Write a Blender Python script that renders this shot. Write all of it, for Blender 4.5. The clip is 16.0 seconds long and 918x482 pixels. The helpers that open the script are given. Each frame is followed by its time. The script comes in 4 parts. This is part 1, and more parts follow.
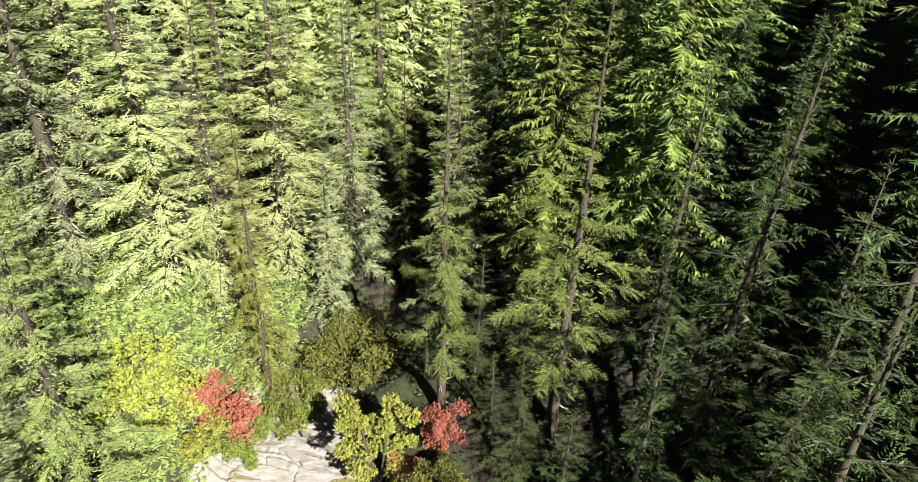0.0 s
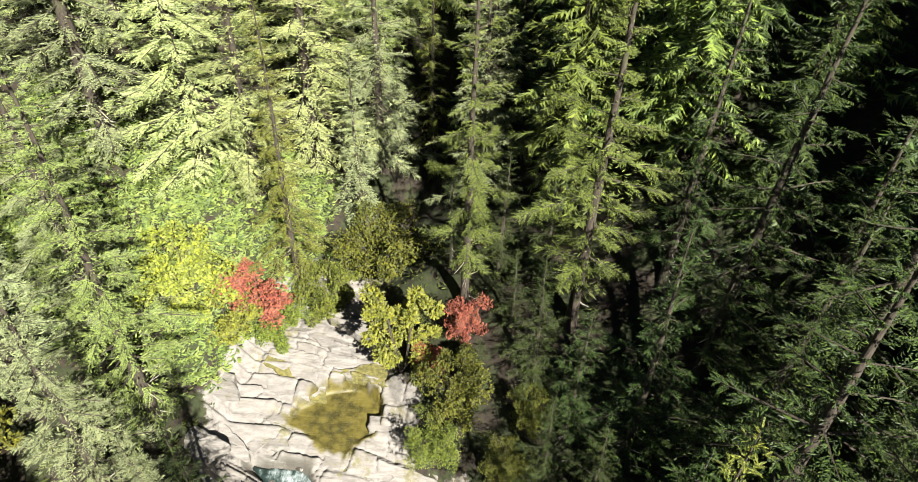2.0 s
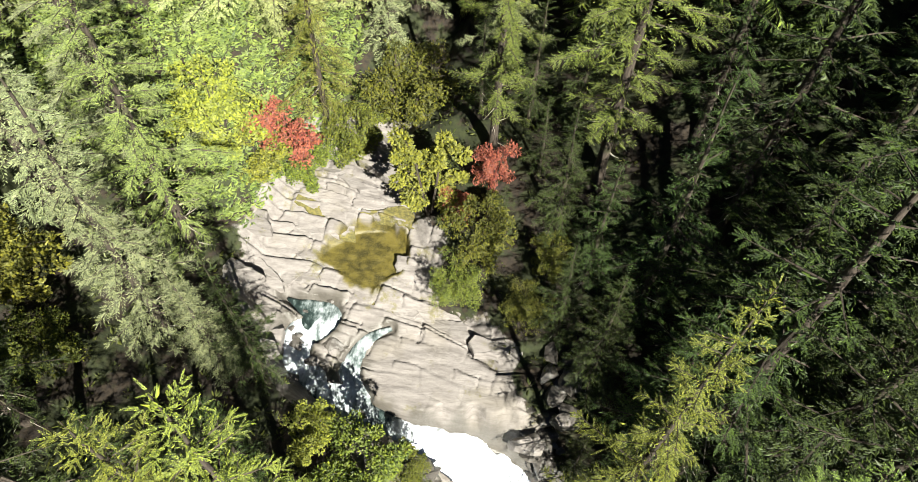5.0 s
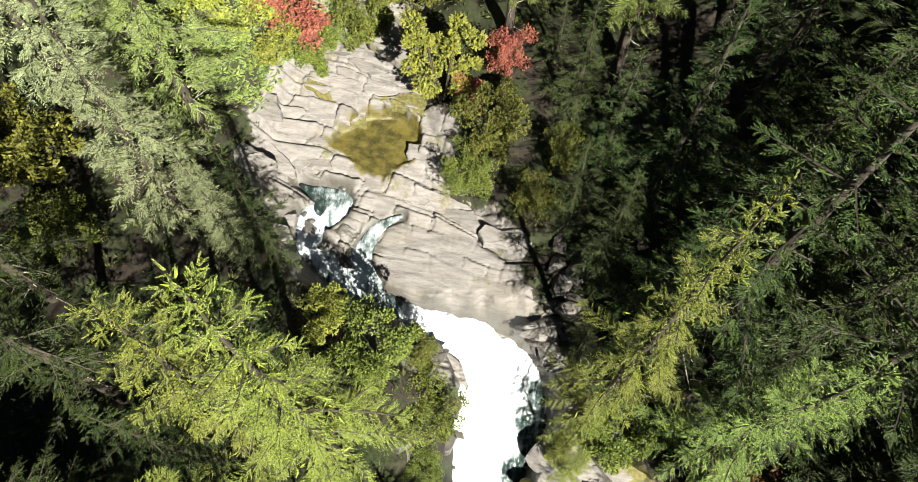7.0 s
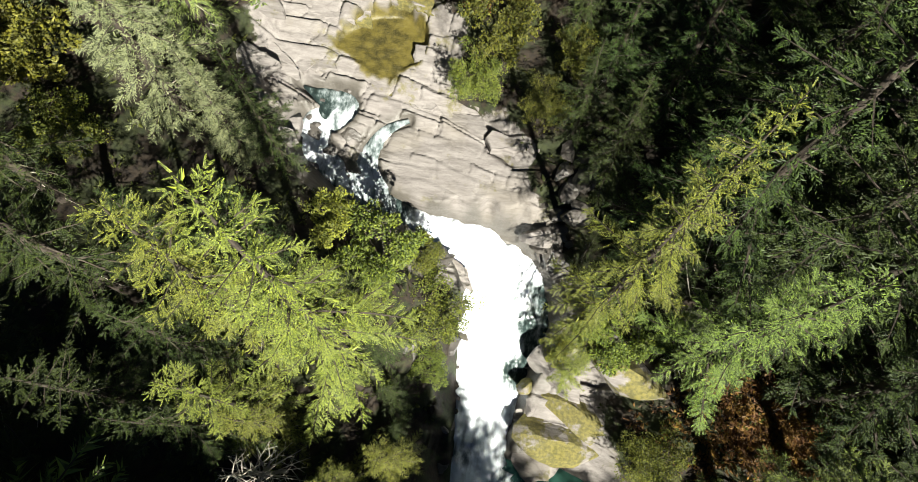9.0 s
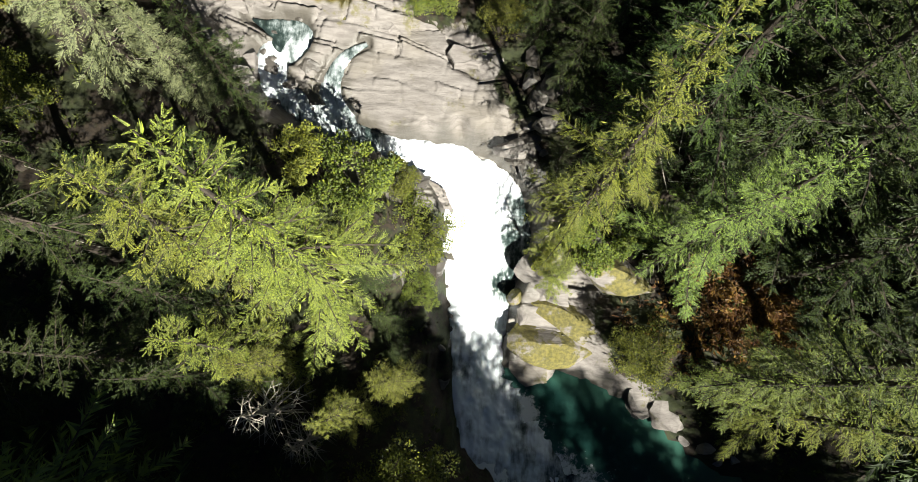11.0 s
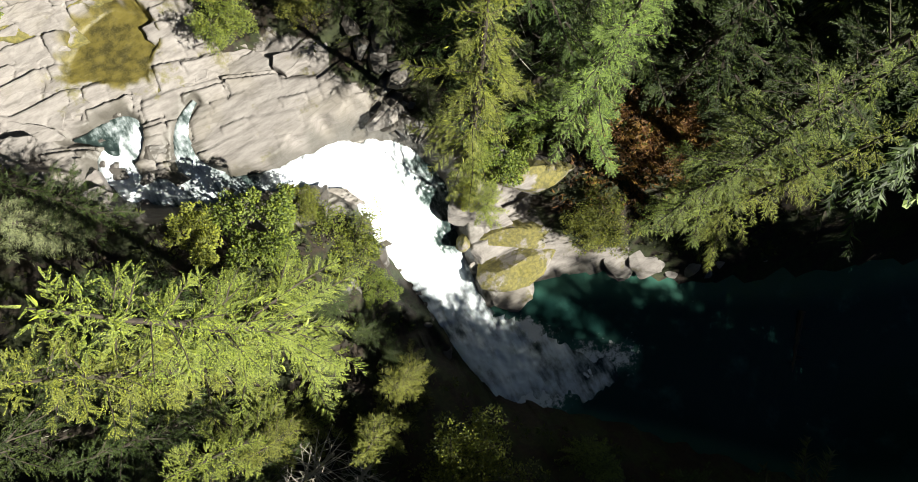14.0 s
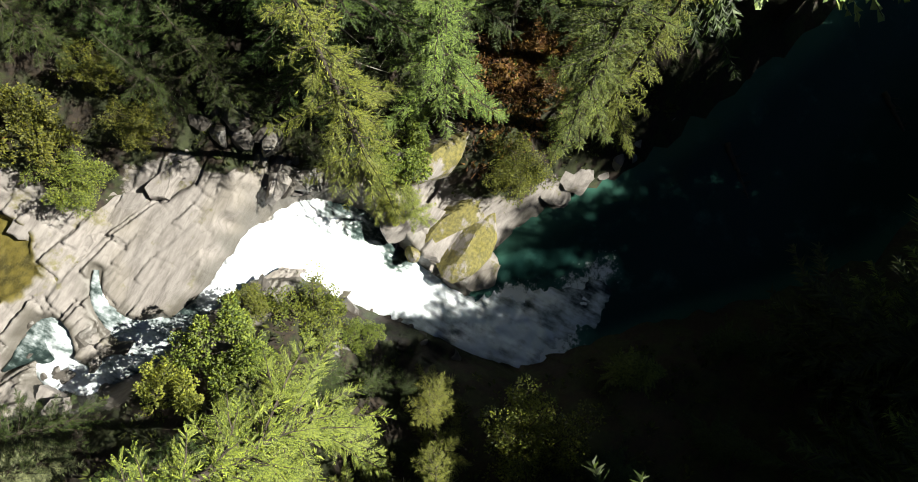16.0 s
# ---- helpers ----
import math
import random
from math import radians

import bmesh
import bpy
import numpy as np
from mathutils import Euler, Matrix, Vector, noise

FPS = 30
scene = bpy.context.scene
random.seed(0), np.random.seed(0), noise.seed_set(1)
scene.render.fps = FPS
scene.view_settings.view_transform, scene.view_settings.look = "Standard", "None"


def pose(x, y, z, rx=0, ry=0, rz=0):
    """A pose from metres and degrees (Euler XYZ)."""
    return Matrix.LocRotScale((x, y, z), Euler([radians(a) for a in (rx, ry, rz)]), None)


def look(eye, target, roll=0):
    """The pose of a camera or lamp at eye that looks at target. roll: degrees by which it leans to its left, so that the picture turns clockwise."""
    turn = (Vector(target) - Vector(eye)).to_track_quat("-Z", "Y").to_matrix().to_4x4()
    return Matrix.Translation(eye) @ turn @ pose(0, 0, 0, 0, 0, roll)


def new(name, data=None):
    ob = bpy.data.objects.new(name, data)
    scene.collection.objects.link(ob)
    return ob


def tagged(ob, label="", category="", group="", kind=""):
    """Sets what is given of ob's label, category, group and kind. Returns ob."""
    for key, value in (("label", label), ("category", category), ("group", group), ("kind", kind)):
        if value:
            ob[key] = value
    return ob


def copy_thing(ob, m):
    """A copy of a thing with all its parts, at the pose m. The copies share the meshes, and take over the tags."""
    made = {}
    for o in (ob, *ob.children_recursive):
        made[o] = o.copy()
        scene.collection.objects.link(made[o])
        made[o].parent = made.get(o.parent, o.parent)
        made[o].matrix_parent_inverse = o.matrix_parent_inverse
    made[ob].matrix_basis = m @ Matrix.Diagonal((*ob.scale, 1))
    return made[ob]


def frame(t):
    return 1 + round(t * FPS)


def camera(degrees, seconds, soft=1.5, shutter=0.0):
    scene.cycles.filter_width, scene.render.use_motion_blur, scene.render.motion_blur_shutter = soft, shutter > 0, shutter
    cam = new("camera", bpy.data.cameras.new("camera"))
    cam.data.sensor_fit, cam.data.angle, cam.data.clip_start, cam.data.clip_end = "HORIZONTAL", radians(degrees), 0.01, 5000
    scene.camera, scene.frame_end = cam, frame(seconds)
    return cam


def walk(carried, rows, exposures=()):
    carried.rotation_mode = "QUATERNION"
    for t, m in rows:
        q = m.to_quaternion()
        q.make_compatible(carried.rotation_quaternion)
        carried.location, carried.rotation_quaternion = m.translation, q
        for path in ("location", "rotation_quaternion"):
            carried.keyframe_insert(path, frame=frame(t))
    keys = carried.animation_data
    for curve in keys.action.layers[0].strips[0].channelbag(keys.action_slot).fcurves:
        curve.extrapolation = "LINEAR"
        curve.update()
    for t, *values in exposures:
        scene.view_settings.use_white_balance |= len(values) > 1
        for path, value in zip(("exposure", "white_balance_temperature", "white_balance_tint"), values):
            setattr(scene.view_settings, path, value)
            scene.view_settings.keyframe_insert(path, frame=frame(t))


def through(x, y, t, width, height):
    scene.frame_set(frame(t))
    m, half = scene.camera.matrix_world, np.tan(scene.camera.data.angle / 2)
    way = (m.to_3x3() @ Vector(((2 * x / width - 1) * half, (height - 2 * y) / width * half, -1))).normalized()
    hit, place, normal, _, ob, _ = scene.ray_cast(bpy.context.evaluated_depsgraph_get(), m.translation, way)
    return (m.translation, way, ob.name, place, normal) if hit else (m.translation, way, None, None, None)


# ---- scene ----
# ---------------------------------------------------------------- camera
cam = camera(70.25, 16.0, soft=0.9)
PATH = [
    (0.00, 58.92, -1.90, 1.27),
    (0.50, 56.65, -1.87, 1.95),
    (1.00, 54.39, -1.80, 2.64),
    (1.50, 52.10, -1.70, 3.28),
    (2.00, 49.81, -1.70, 3.90),
    (2.50, 47.53, -1.66, 4.45),
    (3.00, 45.26, -1.62, 5.04),
    (3.50, 42.97, -1.53, 5.60),
    (4.00, 40.69, -1.49, 6.14),
    (4.60, 38.00, -1.43, 6.75),
    (5.25, 35.10, -1.36, 7.33),
    (5.90, 32.13, -1.28, 7.84),
    (6.50, 29.21, -1.21, 8.26),
    (7.00, 26.56, -1.16, 8.60),
    (7.50, 24.15, -1.13, 8.95),
    (8.00, 22.20, -1.08, 9.19),
    (8.50, 20.28, -1.02, 9.34),
    (9.00, 18.33, -0.97, 9.58),
    (9.20, 17.56, -0.96, 9.70),
    (9.70, 15.61, -0.93, 9.50),
    (10.20, 13.75, -0.94, 8.13),
    (10.75, 12.03, -0.97, 5.01),
    (11.30, 10.94, -1.02, -0.09),
    (11.50, 10.67, -1.03, -1.52),
    (12.00, 10.06, -1.09, -7.96),
    (12.50, 9.59, -1.13, -13.09),
    (13.00, 9.14, -1.14, -18.85),
    (13.50, 8.87, -1.16, -24.86),
    (14.00, 8.84, -1.12, -29.90),
    (14.50, 8.88, -1.02, -34.91),
    (15.00, 8.99, -0.95, -42.96),
    (15.50, 9.14, -0.91, -53.12),
    (16.00, 9.33, -0.89, -60.95),
]
EYE = (0, 0, 60)
walk(cam, [(t, pose(*EYE, rx, ry, rz)) for t, rx, ry, rz in PATH], exposures=[(0, 1.88), (4, 1.8), (8, 1.62), (16, 1.55)])

# ---------------------------------------------------------------- light
SUN_FROM, SUN_HEIGHT = 149.0, 40.0  # bearing clockwise from +y, and elevation, in degrees
world = bpy.data.worlds.new("clear_sky")
scene.world = world
world.use_nodes = True
sky = world.node_tree.nodes.new("ShaderNodeTexSky")
sky.sky_type, sky.sun_disc = "NISHITA", False
sky.sun_elevation, sky.sun_rotation = radians(SUN_HEIGHT), radians(SUN_FROM)
sky.air_density, sky.dust_density, sky.ozone_density = 0.19, 0.0, 2.6
back = world.node_tree.nodes["Background"]
back.inputs["Strength"].default_value = 0.05
world.node_tree.links.new(sky.outputs["Color"], back.inputs["Color"])
sun = new("sun", bpy.data.lights.new("sun", "SUN"))
sun.data.energy, sun.data.angle, sun.data.color = 5.0, radians(0.53), (1.0, 0.965, 0.84)
toward = Vector((math.sin(radians(SUN_FROM)) * math.cos(radians(SUN_HEIGHT)), math.cos(radians(SUN_FROM)) * math.cos(radians(SUN_HEIGHT)), math.sin(radians(SUN_HEIGHT))))
sun.matrix_world = look(toward * 200, (0, 0, 0))

# ---------------------------------------------------------------- materials


class Nodes:
    """A short hand for building a node material."""

    def __init__(self, name):
        self.mat = bpy.data.materials.new(name)
        self.mat.use_nodes = True
        self.tree = self.mat.node_tree
        self.bsdf = self.tree.nodes["Principled BSDF"]
        self.out = self.tree.nodes["Material Output"]

    def add(self, kind, **inputs):
        n = self.tree.nodes.new("ShaderNode" + kind)
        for k, v in inputs.items():
            self.put(n.inputs[k.replace("_", " ")], v)
        return n

    def put(self, socket, v):
        if isinstance(v, bpy.types.NodeSocket):
            self.tree.links.new(v, socket)
        else:
            socket.default_value = v

    def set(self, **inputs):
        for k, v in inputs.items():
            self.put(self.bsdf.inputs[k.replace("_", " ")], v)

    def where(self):
        return self.add("NewGeometry").outputs["Position"]

    def grain(self, scale, detail=3.0, rough=0.6, vector=None):
        n = self.add("TexNoise", Scale=scale, Detail=detail, Roughness=rough)
        self.put(n.inputs["Vector"], vector if vector else self.where())
        return n.outputs["Fac"]

    def stretch(self, scale, turn=0.0):
        m = self.add("Mapping", Scale=scale, Rotation=(0, 0, radians(turn)))
        self.put(m.inputs["Vector"], self.where())
        return m.outputs["Vector"]

    def span(self, fac, a, b):
        n = self.add("MapRange", From_Min=a, From_Max=b)
        n.interpolation_type = "SMOOTHSTEP"
        self.put(n.inputs["Value"], fac)
        return n.outputs["Result"]

    def math(self, op, a, b=0.0):
        n = self.add("Math")
        n.operation = op
        self.put(n.inputs[0], a), self.put(n.inputs[1], b)
        return n.outputs[0]

    def mix(self, fac, a, b):
        n = self.add("Mix")
        n.data_type = "RGBA"
        self.put(n.inputs["Factor"], fac)
        for s, v in ((n.inputs[6], a), (n.inputs[7], b)):
            self.put(s, v if isinstance(v, bpy.types.NodeSocket) else (*v, 1.0))
        return n.outputs[2]

    def mask(self, name):
        n = self.add("Attribute")
        n.attribute_name = name
        return n.outputs["Fac"]

    def bump(self, height, strength, distance):
        return self.add("Bump", Strength=strength, Distance=distance, Height=height).outputs["Normal"]


def leaf_material(name, dark, mid, light, through=0.12, hue=0.035):
    """Leaves or needles: every sprig has its own shade, every tree its own tint, and light shines through."""
    n = Nodes(name)
    island = n.add("NewGeometry").outputs["Random Per Island"]
    tree = n.add("ObjectInfo").outputs["Random"]
    c = n.mix(n.span(island, 0.0, 0.6), dark, mid)
    c = n.mix(n.span(island, 0.55, 1.0), c, light)
    patch = n.span(n.grain(0.9, 2.0), 0.4, 0.65)
    c = n.mix(n.math("MULTIPLY", patch, 0.45), c, light)
    hs = n.add("HueSaturation", Color=c)
    n.put(hs.inputs["Hue"], n.math("ADD", n.math("MULTIPLY", tree, hue), 0.5 - hue * 0.6))
    n.put(hs.inputs["Value"], n.math("ADD", n.math("MULTIPLY", tree, 0.5), 0.75))
    n.put(hs.inputs["Saturation"], n.math("ADD", n.math("MULTIPLY", island, 0.25), 0.8))
    n.set(Base_Color=hs.outputs["Color"], Roughness=0.55)
    n.bsdf.inputs["Specular IOR Level"].default_value = 0.3
    trans = n.add("BsdfTranslucent", Color=hs.outputs["Color"])
    m = n.add("MixShader", Fac=through)
    n.tree.links.new(n.bsdf.outputs[0], m.inputs[1])
    n.tree.links.new(trans.outputs[0], m.inputs[2])
    n.tree.links.new(m.outputs[0], n.out.inputs["Surface"])
    return n.mat


def bark_material(name, dark, light):
    n = Nodes(name)
    g = n.grain(3.0, 5.0, 0.7, n.stretch((4, 4, 0.8)))
    moss = n.span(n.grain(0.7, 2.0), 0.55, 0.75)
    c = n.mix(n.span(g, 0.3, 0.7), dark, light)
    n.set(Base_Color=n.mix(n.math("MULTIPLY", moss, 0.4), c, (0.07, 0.08, 0.03)), Roughness=0.9, Normal=n.bump(g, 0.6, 0.06))
    return n.mat


def rock_colour(n):
    """Pale grey banded bedrock, stained and mossy in places, and its relief."""
    bands = n.grain(1.0, 5.0, 0.65, n.stretch((0.5, 2.2, 2.6), -14))
    fine = n.grain(6.0, 6.0, 0.7)
    big = n.grain(0.22, 3.0, 0.55)
    streak = n.grain(1.0, 6.0, 0.7, n.stretch((0.35, 4.5, 4.5), -14))
    c = n.mix(n.span(bands, 0.32, 0.66), (0.148, 0.134, 0.127), (0.225, 0.208, 0.198))
    c = n.mix(n.math("MULTIPLY", n.span(fine, 0.5, 0.8), 0.5), c, (0.1, 0.09, 0.08))
    c = n.mix(n.math("MULTIPLY", n.span(big, 0.5, 0.68), 0.45), c, (0.155, 0.138, 0.112))
    c = n.mix(n.math("MULTIPLY", n.span(streak, 0.56, 0.7), 0.35), c, (0.075, 0.068, 0.06))
    moss = n.math("MULTIPLY", n.span(n.grain(0.38, 5.0, 0.65), 0.56, 0.66), n.span(n.grain(2.6, 4.0, 0.6), 0.35, 0.6))
    c = n.mix(n.math("MULTIPLY", moss, 0.75), c, (0.11, 0.1, 0.03))
    cell = n.add("TexVoronoi", Scale=1.0)
    cell.feature = "DISTANCE_TO_EDGE"
    warp = n.add("VectorMath")
    warp.operation = "ADD"
    n.put(warp.inputs[0], n.stretch((0.42, 1.5, 1.5), -14))
    n.put(warp.inputs[1], n.add("TexNoise", Scale=1.2, Detail=3.0).outputs["Color"])
    n.put(cell.inputs["Vector"], warp.outputs[0])
    crack = n.math("MULTIPLY", n.math("SUBTRACT", 1.0, n.span(cell.outputs["Distance"], 0.0, 0.06)), n.span(big, 0.4, 0.55))
    c = n.mix(n.math("MULTIPLY", crack, 0.2), c, (0.035, 0.03, 0.026))
    relief = n.math("ADD", n.math("MULTIPLY", bands, 1.0), n.math("ADD", n.math("MULTIPLY", fine, 0.6), n.math("MULTIPLY", streak, 0.8)))
    return c, relief


def rock_material():
    n = Nodes("creek_rock")
    c, relief = rock_colour(n)
    tint = n.add("HueSaturation", Color=c)
    n.put(tint.inputs["Value"], n.math("ADD", n.math("MULTIPLY", n.add("ObjectInfo").outputs["Random"], 0.4), 0.8))
    n.set(Base_Color=tint.outputs["Color"], Roughness=0.85, Normal=n.bump(relief, 0.7, 0.07))
    return n.mat


def wet_and_shaded_rock_material():
    # dark stone: wet by the creek, painted shade on the bank blocks
    n = Nodes("wet_and_shaded_rock")
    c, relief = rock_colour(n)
    dark_stone = n.mix(n.span(n.grain(0.8, 4.0, 0.6), 0.3, 0.75), (0.03, 0.027, 0.024), (0.085, 0.077, 0.068))
    n.set(Base_Color=n.mix(0.8, c, dark_stone), Roughness=0.4, Normal=n.bump(relief, 0.7, 0.07))
    return n.mat


def mossy_rock_material():
    n = Nodes("mossy_rock")
    c, relief = rock_colour(n)
    m = n.span(n.grain(0.5, 5.0, 0.65), 0.4, 0.5)
    mc = n.mix(n.span(n.grain(3.5, 4.0), 0.35, 0.65), (0.07, 0.066, 0.012), (0.145, 0.125, 0.024))
    n.set(Base_Color=n.mix(n.math("MULTIPLY", m, 0.9), c, mc), Roughness=0.92, Normal=n.bump(relief, 0.7, 0.07))
    return n.mat


def ground_material():
    n = Nodes("forest_floor_and_bedrock")
    rock, relief = rock_colour(n)
    g1, g2, g3 = n.grain(0.5, 4.0, 0.6), n.grain(2.4, 5.0, 0.65), n.grain(9.0, 4.0, 0.7)
    # forest floor kept near black: part of the trees' shade is in these colours
    soil_and_shade = n.mix(n.span(g2, 0.35, 0.65), (0.01, 0.007, 0.005), (0.026, 0.018, 0.01))
    soil_and_shade = n.mix(n.math("MULTIPLY", n.span(g3, 0.55, 0.75), 0.7), soil_and_shade, (0.045, 0.03, 0.016))
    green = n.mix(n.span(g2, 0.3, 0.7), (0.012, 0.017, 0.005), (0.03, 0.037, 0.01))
    soil_and_shade = n.mix(n.span(g1, 0.44, 0.56), soil_and_shade, green)
    wet = n.mask("wet")
    rock = n.mix(n.math("MULTIPLY", wet, 0.75), rock, (0.055, 0.05, 0.04))
    basin = n.mask("basin")
    algae = n.mix(n.span(n.grain(0.9, 6.0, 0.68), 0.36, 0.62), (0.03, 0.026, 0.005), (0.11, 0.09, 0.018))
    algae = n.mix(n.math("MULTIPLY", n.span(g3, 0.45, 0.7), 0.6), algae, (0.1, 0.085, 0.035))
    rock = n.mix(basin, rock, algae)
    edge = n.math("ADD", n.mask("soil_and_shade"), n.math("MULTIPLY", n.math("SUBTRACT", g2, 0.5), 0.9))
    n.set(Base_Color=n.mix(n.span(edge, 0.4, 0.6), rock, soil_and_shade), Normal=n.bump(relief, 0.7, 0.07))
    n.put(n.bsdf.inputs["Roughness"], n.math("SUBTRACT", 0.9, n.math("MULTIPLY", n.math("MAXIMUM", n.math("MULTIPLY", wet, 0.5), n.math("MULTIPLY", basin, 0.4)), 1.0)))
    return n.mat


def white_water_material():
    n = Nodes("falling_water")
    streak = n.grain(1.0, 5.0, 0.6, n.stretch((1.5, 0.4, 0.4), 10))
    fine = n.grain(2.4, 5.0, 0.65)
    f = n.math("ADD", n.mask("foam"), n.math("MULTIPLY", n.math("SUBTRACT", n.math("ADD", n.math("MULTIPLY", streak, 1.4), n.math("MULTIPLY", fine, 0.6)), 1.0), 1.1))
    foam = n.span(f, 0.08, 1.05)
    milky = n.mix(n.span(f, -0.1, 0.45), (0.014, 0.022, 0.022), (0.05, 0.078, 0.072))
    n.set(Base_Color=n.mix(foam, milky, (0.85, 0.91, 0.98)), Normal=n.bump(n.math("ADD", streak, n.math("MULTIPLY", fine, 0.5)), 0.16, 0.12))
    n.put(n.bsdf.inputs["Roughness"], n.math("ADD", n.math("MULTIPLY", foam, 0.6), 0.1))
    n.bsdf.inputs["IOR"].default_value = 1.33
    return n.mat


def pool_material():
    n = Nodes("pool_water")
    big, fine = n.grain(0.25, 4.0, 0.6), n.grain(2.2, 6.0, 0.72)
    swirl = n.grain(0.9, 6.0, 0.7)
    c = n.mix(n.mask("shallow"), (0.007, 0.026, 0.023), (0.03, 0.085, 0.065))
    f = n.math("ADD", n.mask("foam"), n.math("MULTIPLY", n.math("SUBTRACT", n.math("ADD", swirl, fine), 1.0), 1.5))
    foam = n.span(f, 0.38, 0.8)
    milky = n.math("MULTIPLY", n.span(n.math("ADD", n.mask("foam"), n.math("MULTIPLY", n.math("SUBTRACT", big, 0.5), 1.2)), 0.05, 0.5), 0.5)
    c = n.mix(milky, c, (0.07, 0.19, 0.16))
    n.bsdf.inputs["Specular IOR Level"].default_value = 0.22
    n.set(Base_Color=n.mix(foam, c, (0.82, 0.85, 0.88)), Normal=n.bump(n.math("ADD", fine, swirl), 0.25, 0.1))
    n.put(n.bsdf.inputs["Roughness"], n.math("ADD", n.math("MULTIPLY", foam, 0.6), 0.06))
    n.bsdf.inputs["IOR"].default_value = 1.33
    return n.mat


FIR = leaf_material("fir_needles", (0.021, 0.035, 0.008), (0.096, 0.147, 0.026), (0.193, 0.262, 0.050))
# FIR darkened: the shade of the dim banks is put into the colour
FIR_IN_SHADE = leaf_material("fir_needles_in_shade", (0.009, 0.018, 0.005), (0.026, 0.045, 0.01), (0.062, 0.094, 0.019))
CEDAR = leaf_material("cedar_sprays", (0.025, 0.035, 0.005), (0.116, 0.141, 0.018), (0.236, 0.26, 0.042))
SPRUCE = leaf_material("grey_green_needles", (0.062, 0.078, 0.036), (0.196, 0.232, 0.108), (0.289, 0.330, 0.160), 0.12, hue=0.02)
# paler than real needles: the hillside's sunlight is painted into the colour
HILL = leaf_material("sun_brightened_hillside_needles", (0.129, 0.166, 0.057), (0.339, 0.416, 0.154), (0.478, 0.555, 0.224), 0.25)
CEDAR_FIR = leaf_material("mixed_conifer_needles", (0.1, 0.14, 0.032), (0.18, 0.23, 0.05), (0.28, 0.33, 0.08), 0.25)
OLIVE = leaf_material("olive_needles", (0.036, 0.049, 0.013), (0.138, 0.174, 0.043), (0.240, 0.282, 0.078), 0.18)
GOLD = leaf_material("yellowing_leaves", (0.083, 0.105, 0.011), (0.181, 0.201, 0.025), (0.277, 0.292, 0.042), 0.25, 0.03)
LEAF = leaf_material("green_leaves", (0.026, 0.041, 0.005), (0.100, 0.133, 0.016), (0.181, 0.203, 0.030), 0.25, 0.04)
MEADOW = leaf_material("meadow_leaves", (0.074, 0.115, 0.027), (0.162, 0.216, 0.049), (0.270, 0.317, 0.081), 0.35)
RED = leaf_material("red_maple_leaves", (0.13, 0.024, 0.017), (0.32, 0.075, 0.05), (0.42, 0.16, 0.095), 0.4, 0.02)
FERN = leaf_material("undergrowth_leaves", (0.029, 0.049, 0.010), (0.063, 0.095, 0.016), (0.113, 0.140, 0.032), 0.35)
BROWN = leaf_material("withered_fern", (0.067, 0.029, 0.011), (0.157, 0.067, 0.022), (0.224, 0.134, 0.034), 0.3, 0.02)
BARK = bark_material("fir_bark", (0.02, 0.015, 0.011), (0.07, 0.055, 0.042))
PALE = bark_material("bleached_wood", (0.2, 0.18, 0.15), (0.4, 0.37, 0.32))
ROCK, MOSSY, WET_AND_SHADED, GROUND = rock_material(), mossy_rock_material(), wet_and_shaded_rock_material(), ground_material()
FALL, POOL = white_water_material(), pool_material()

# ---------------------------------------------------------------- the lie of the land
# creek from the pool upstream: x, y, bed height, clear width on its left and right bank (looking upstream)
CREEK = [
    (130, -34, 0, 10, 12), (62, -31, 0, 9, 13), (44, -29, 0, 10, 13.5), (29, -22, 0, 10, 12), (16, -13, 0, 5.5, 9.5), (8, -7, 0, 4.6, 9),
    (3.5, -2, 0.2, 3.6, 8), (2.5, 4, 1.6, 3.4, 9), (3.5, 9, 4.6, 3.8, 7.5), (0, 14.5, 10, 3.6, 5),
    (-6, 18.5, 11.4, 3, 9.5), (-12, 22.5, 12, 3.5, 11), (-14, 27, 13, 6, 9), (-12.5, 34, 15, 8, 5.5),
    (-12.5, 40, 16.2, 2.4, 2.6), (-7, 52, 18.5, 0.2, 0.2), (-2, 70, 23, 0, 0), (4, 120, 36, 0, 0), (12, 230, 66, 0, 0),
]
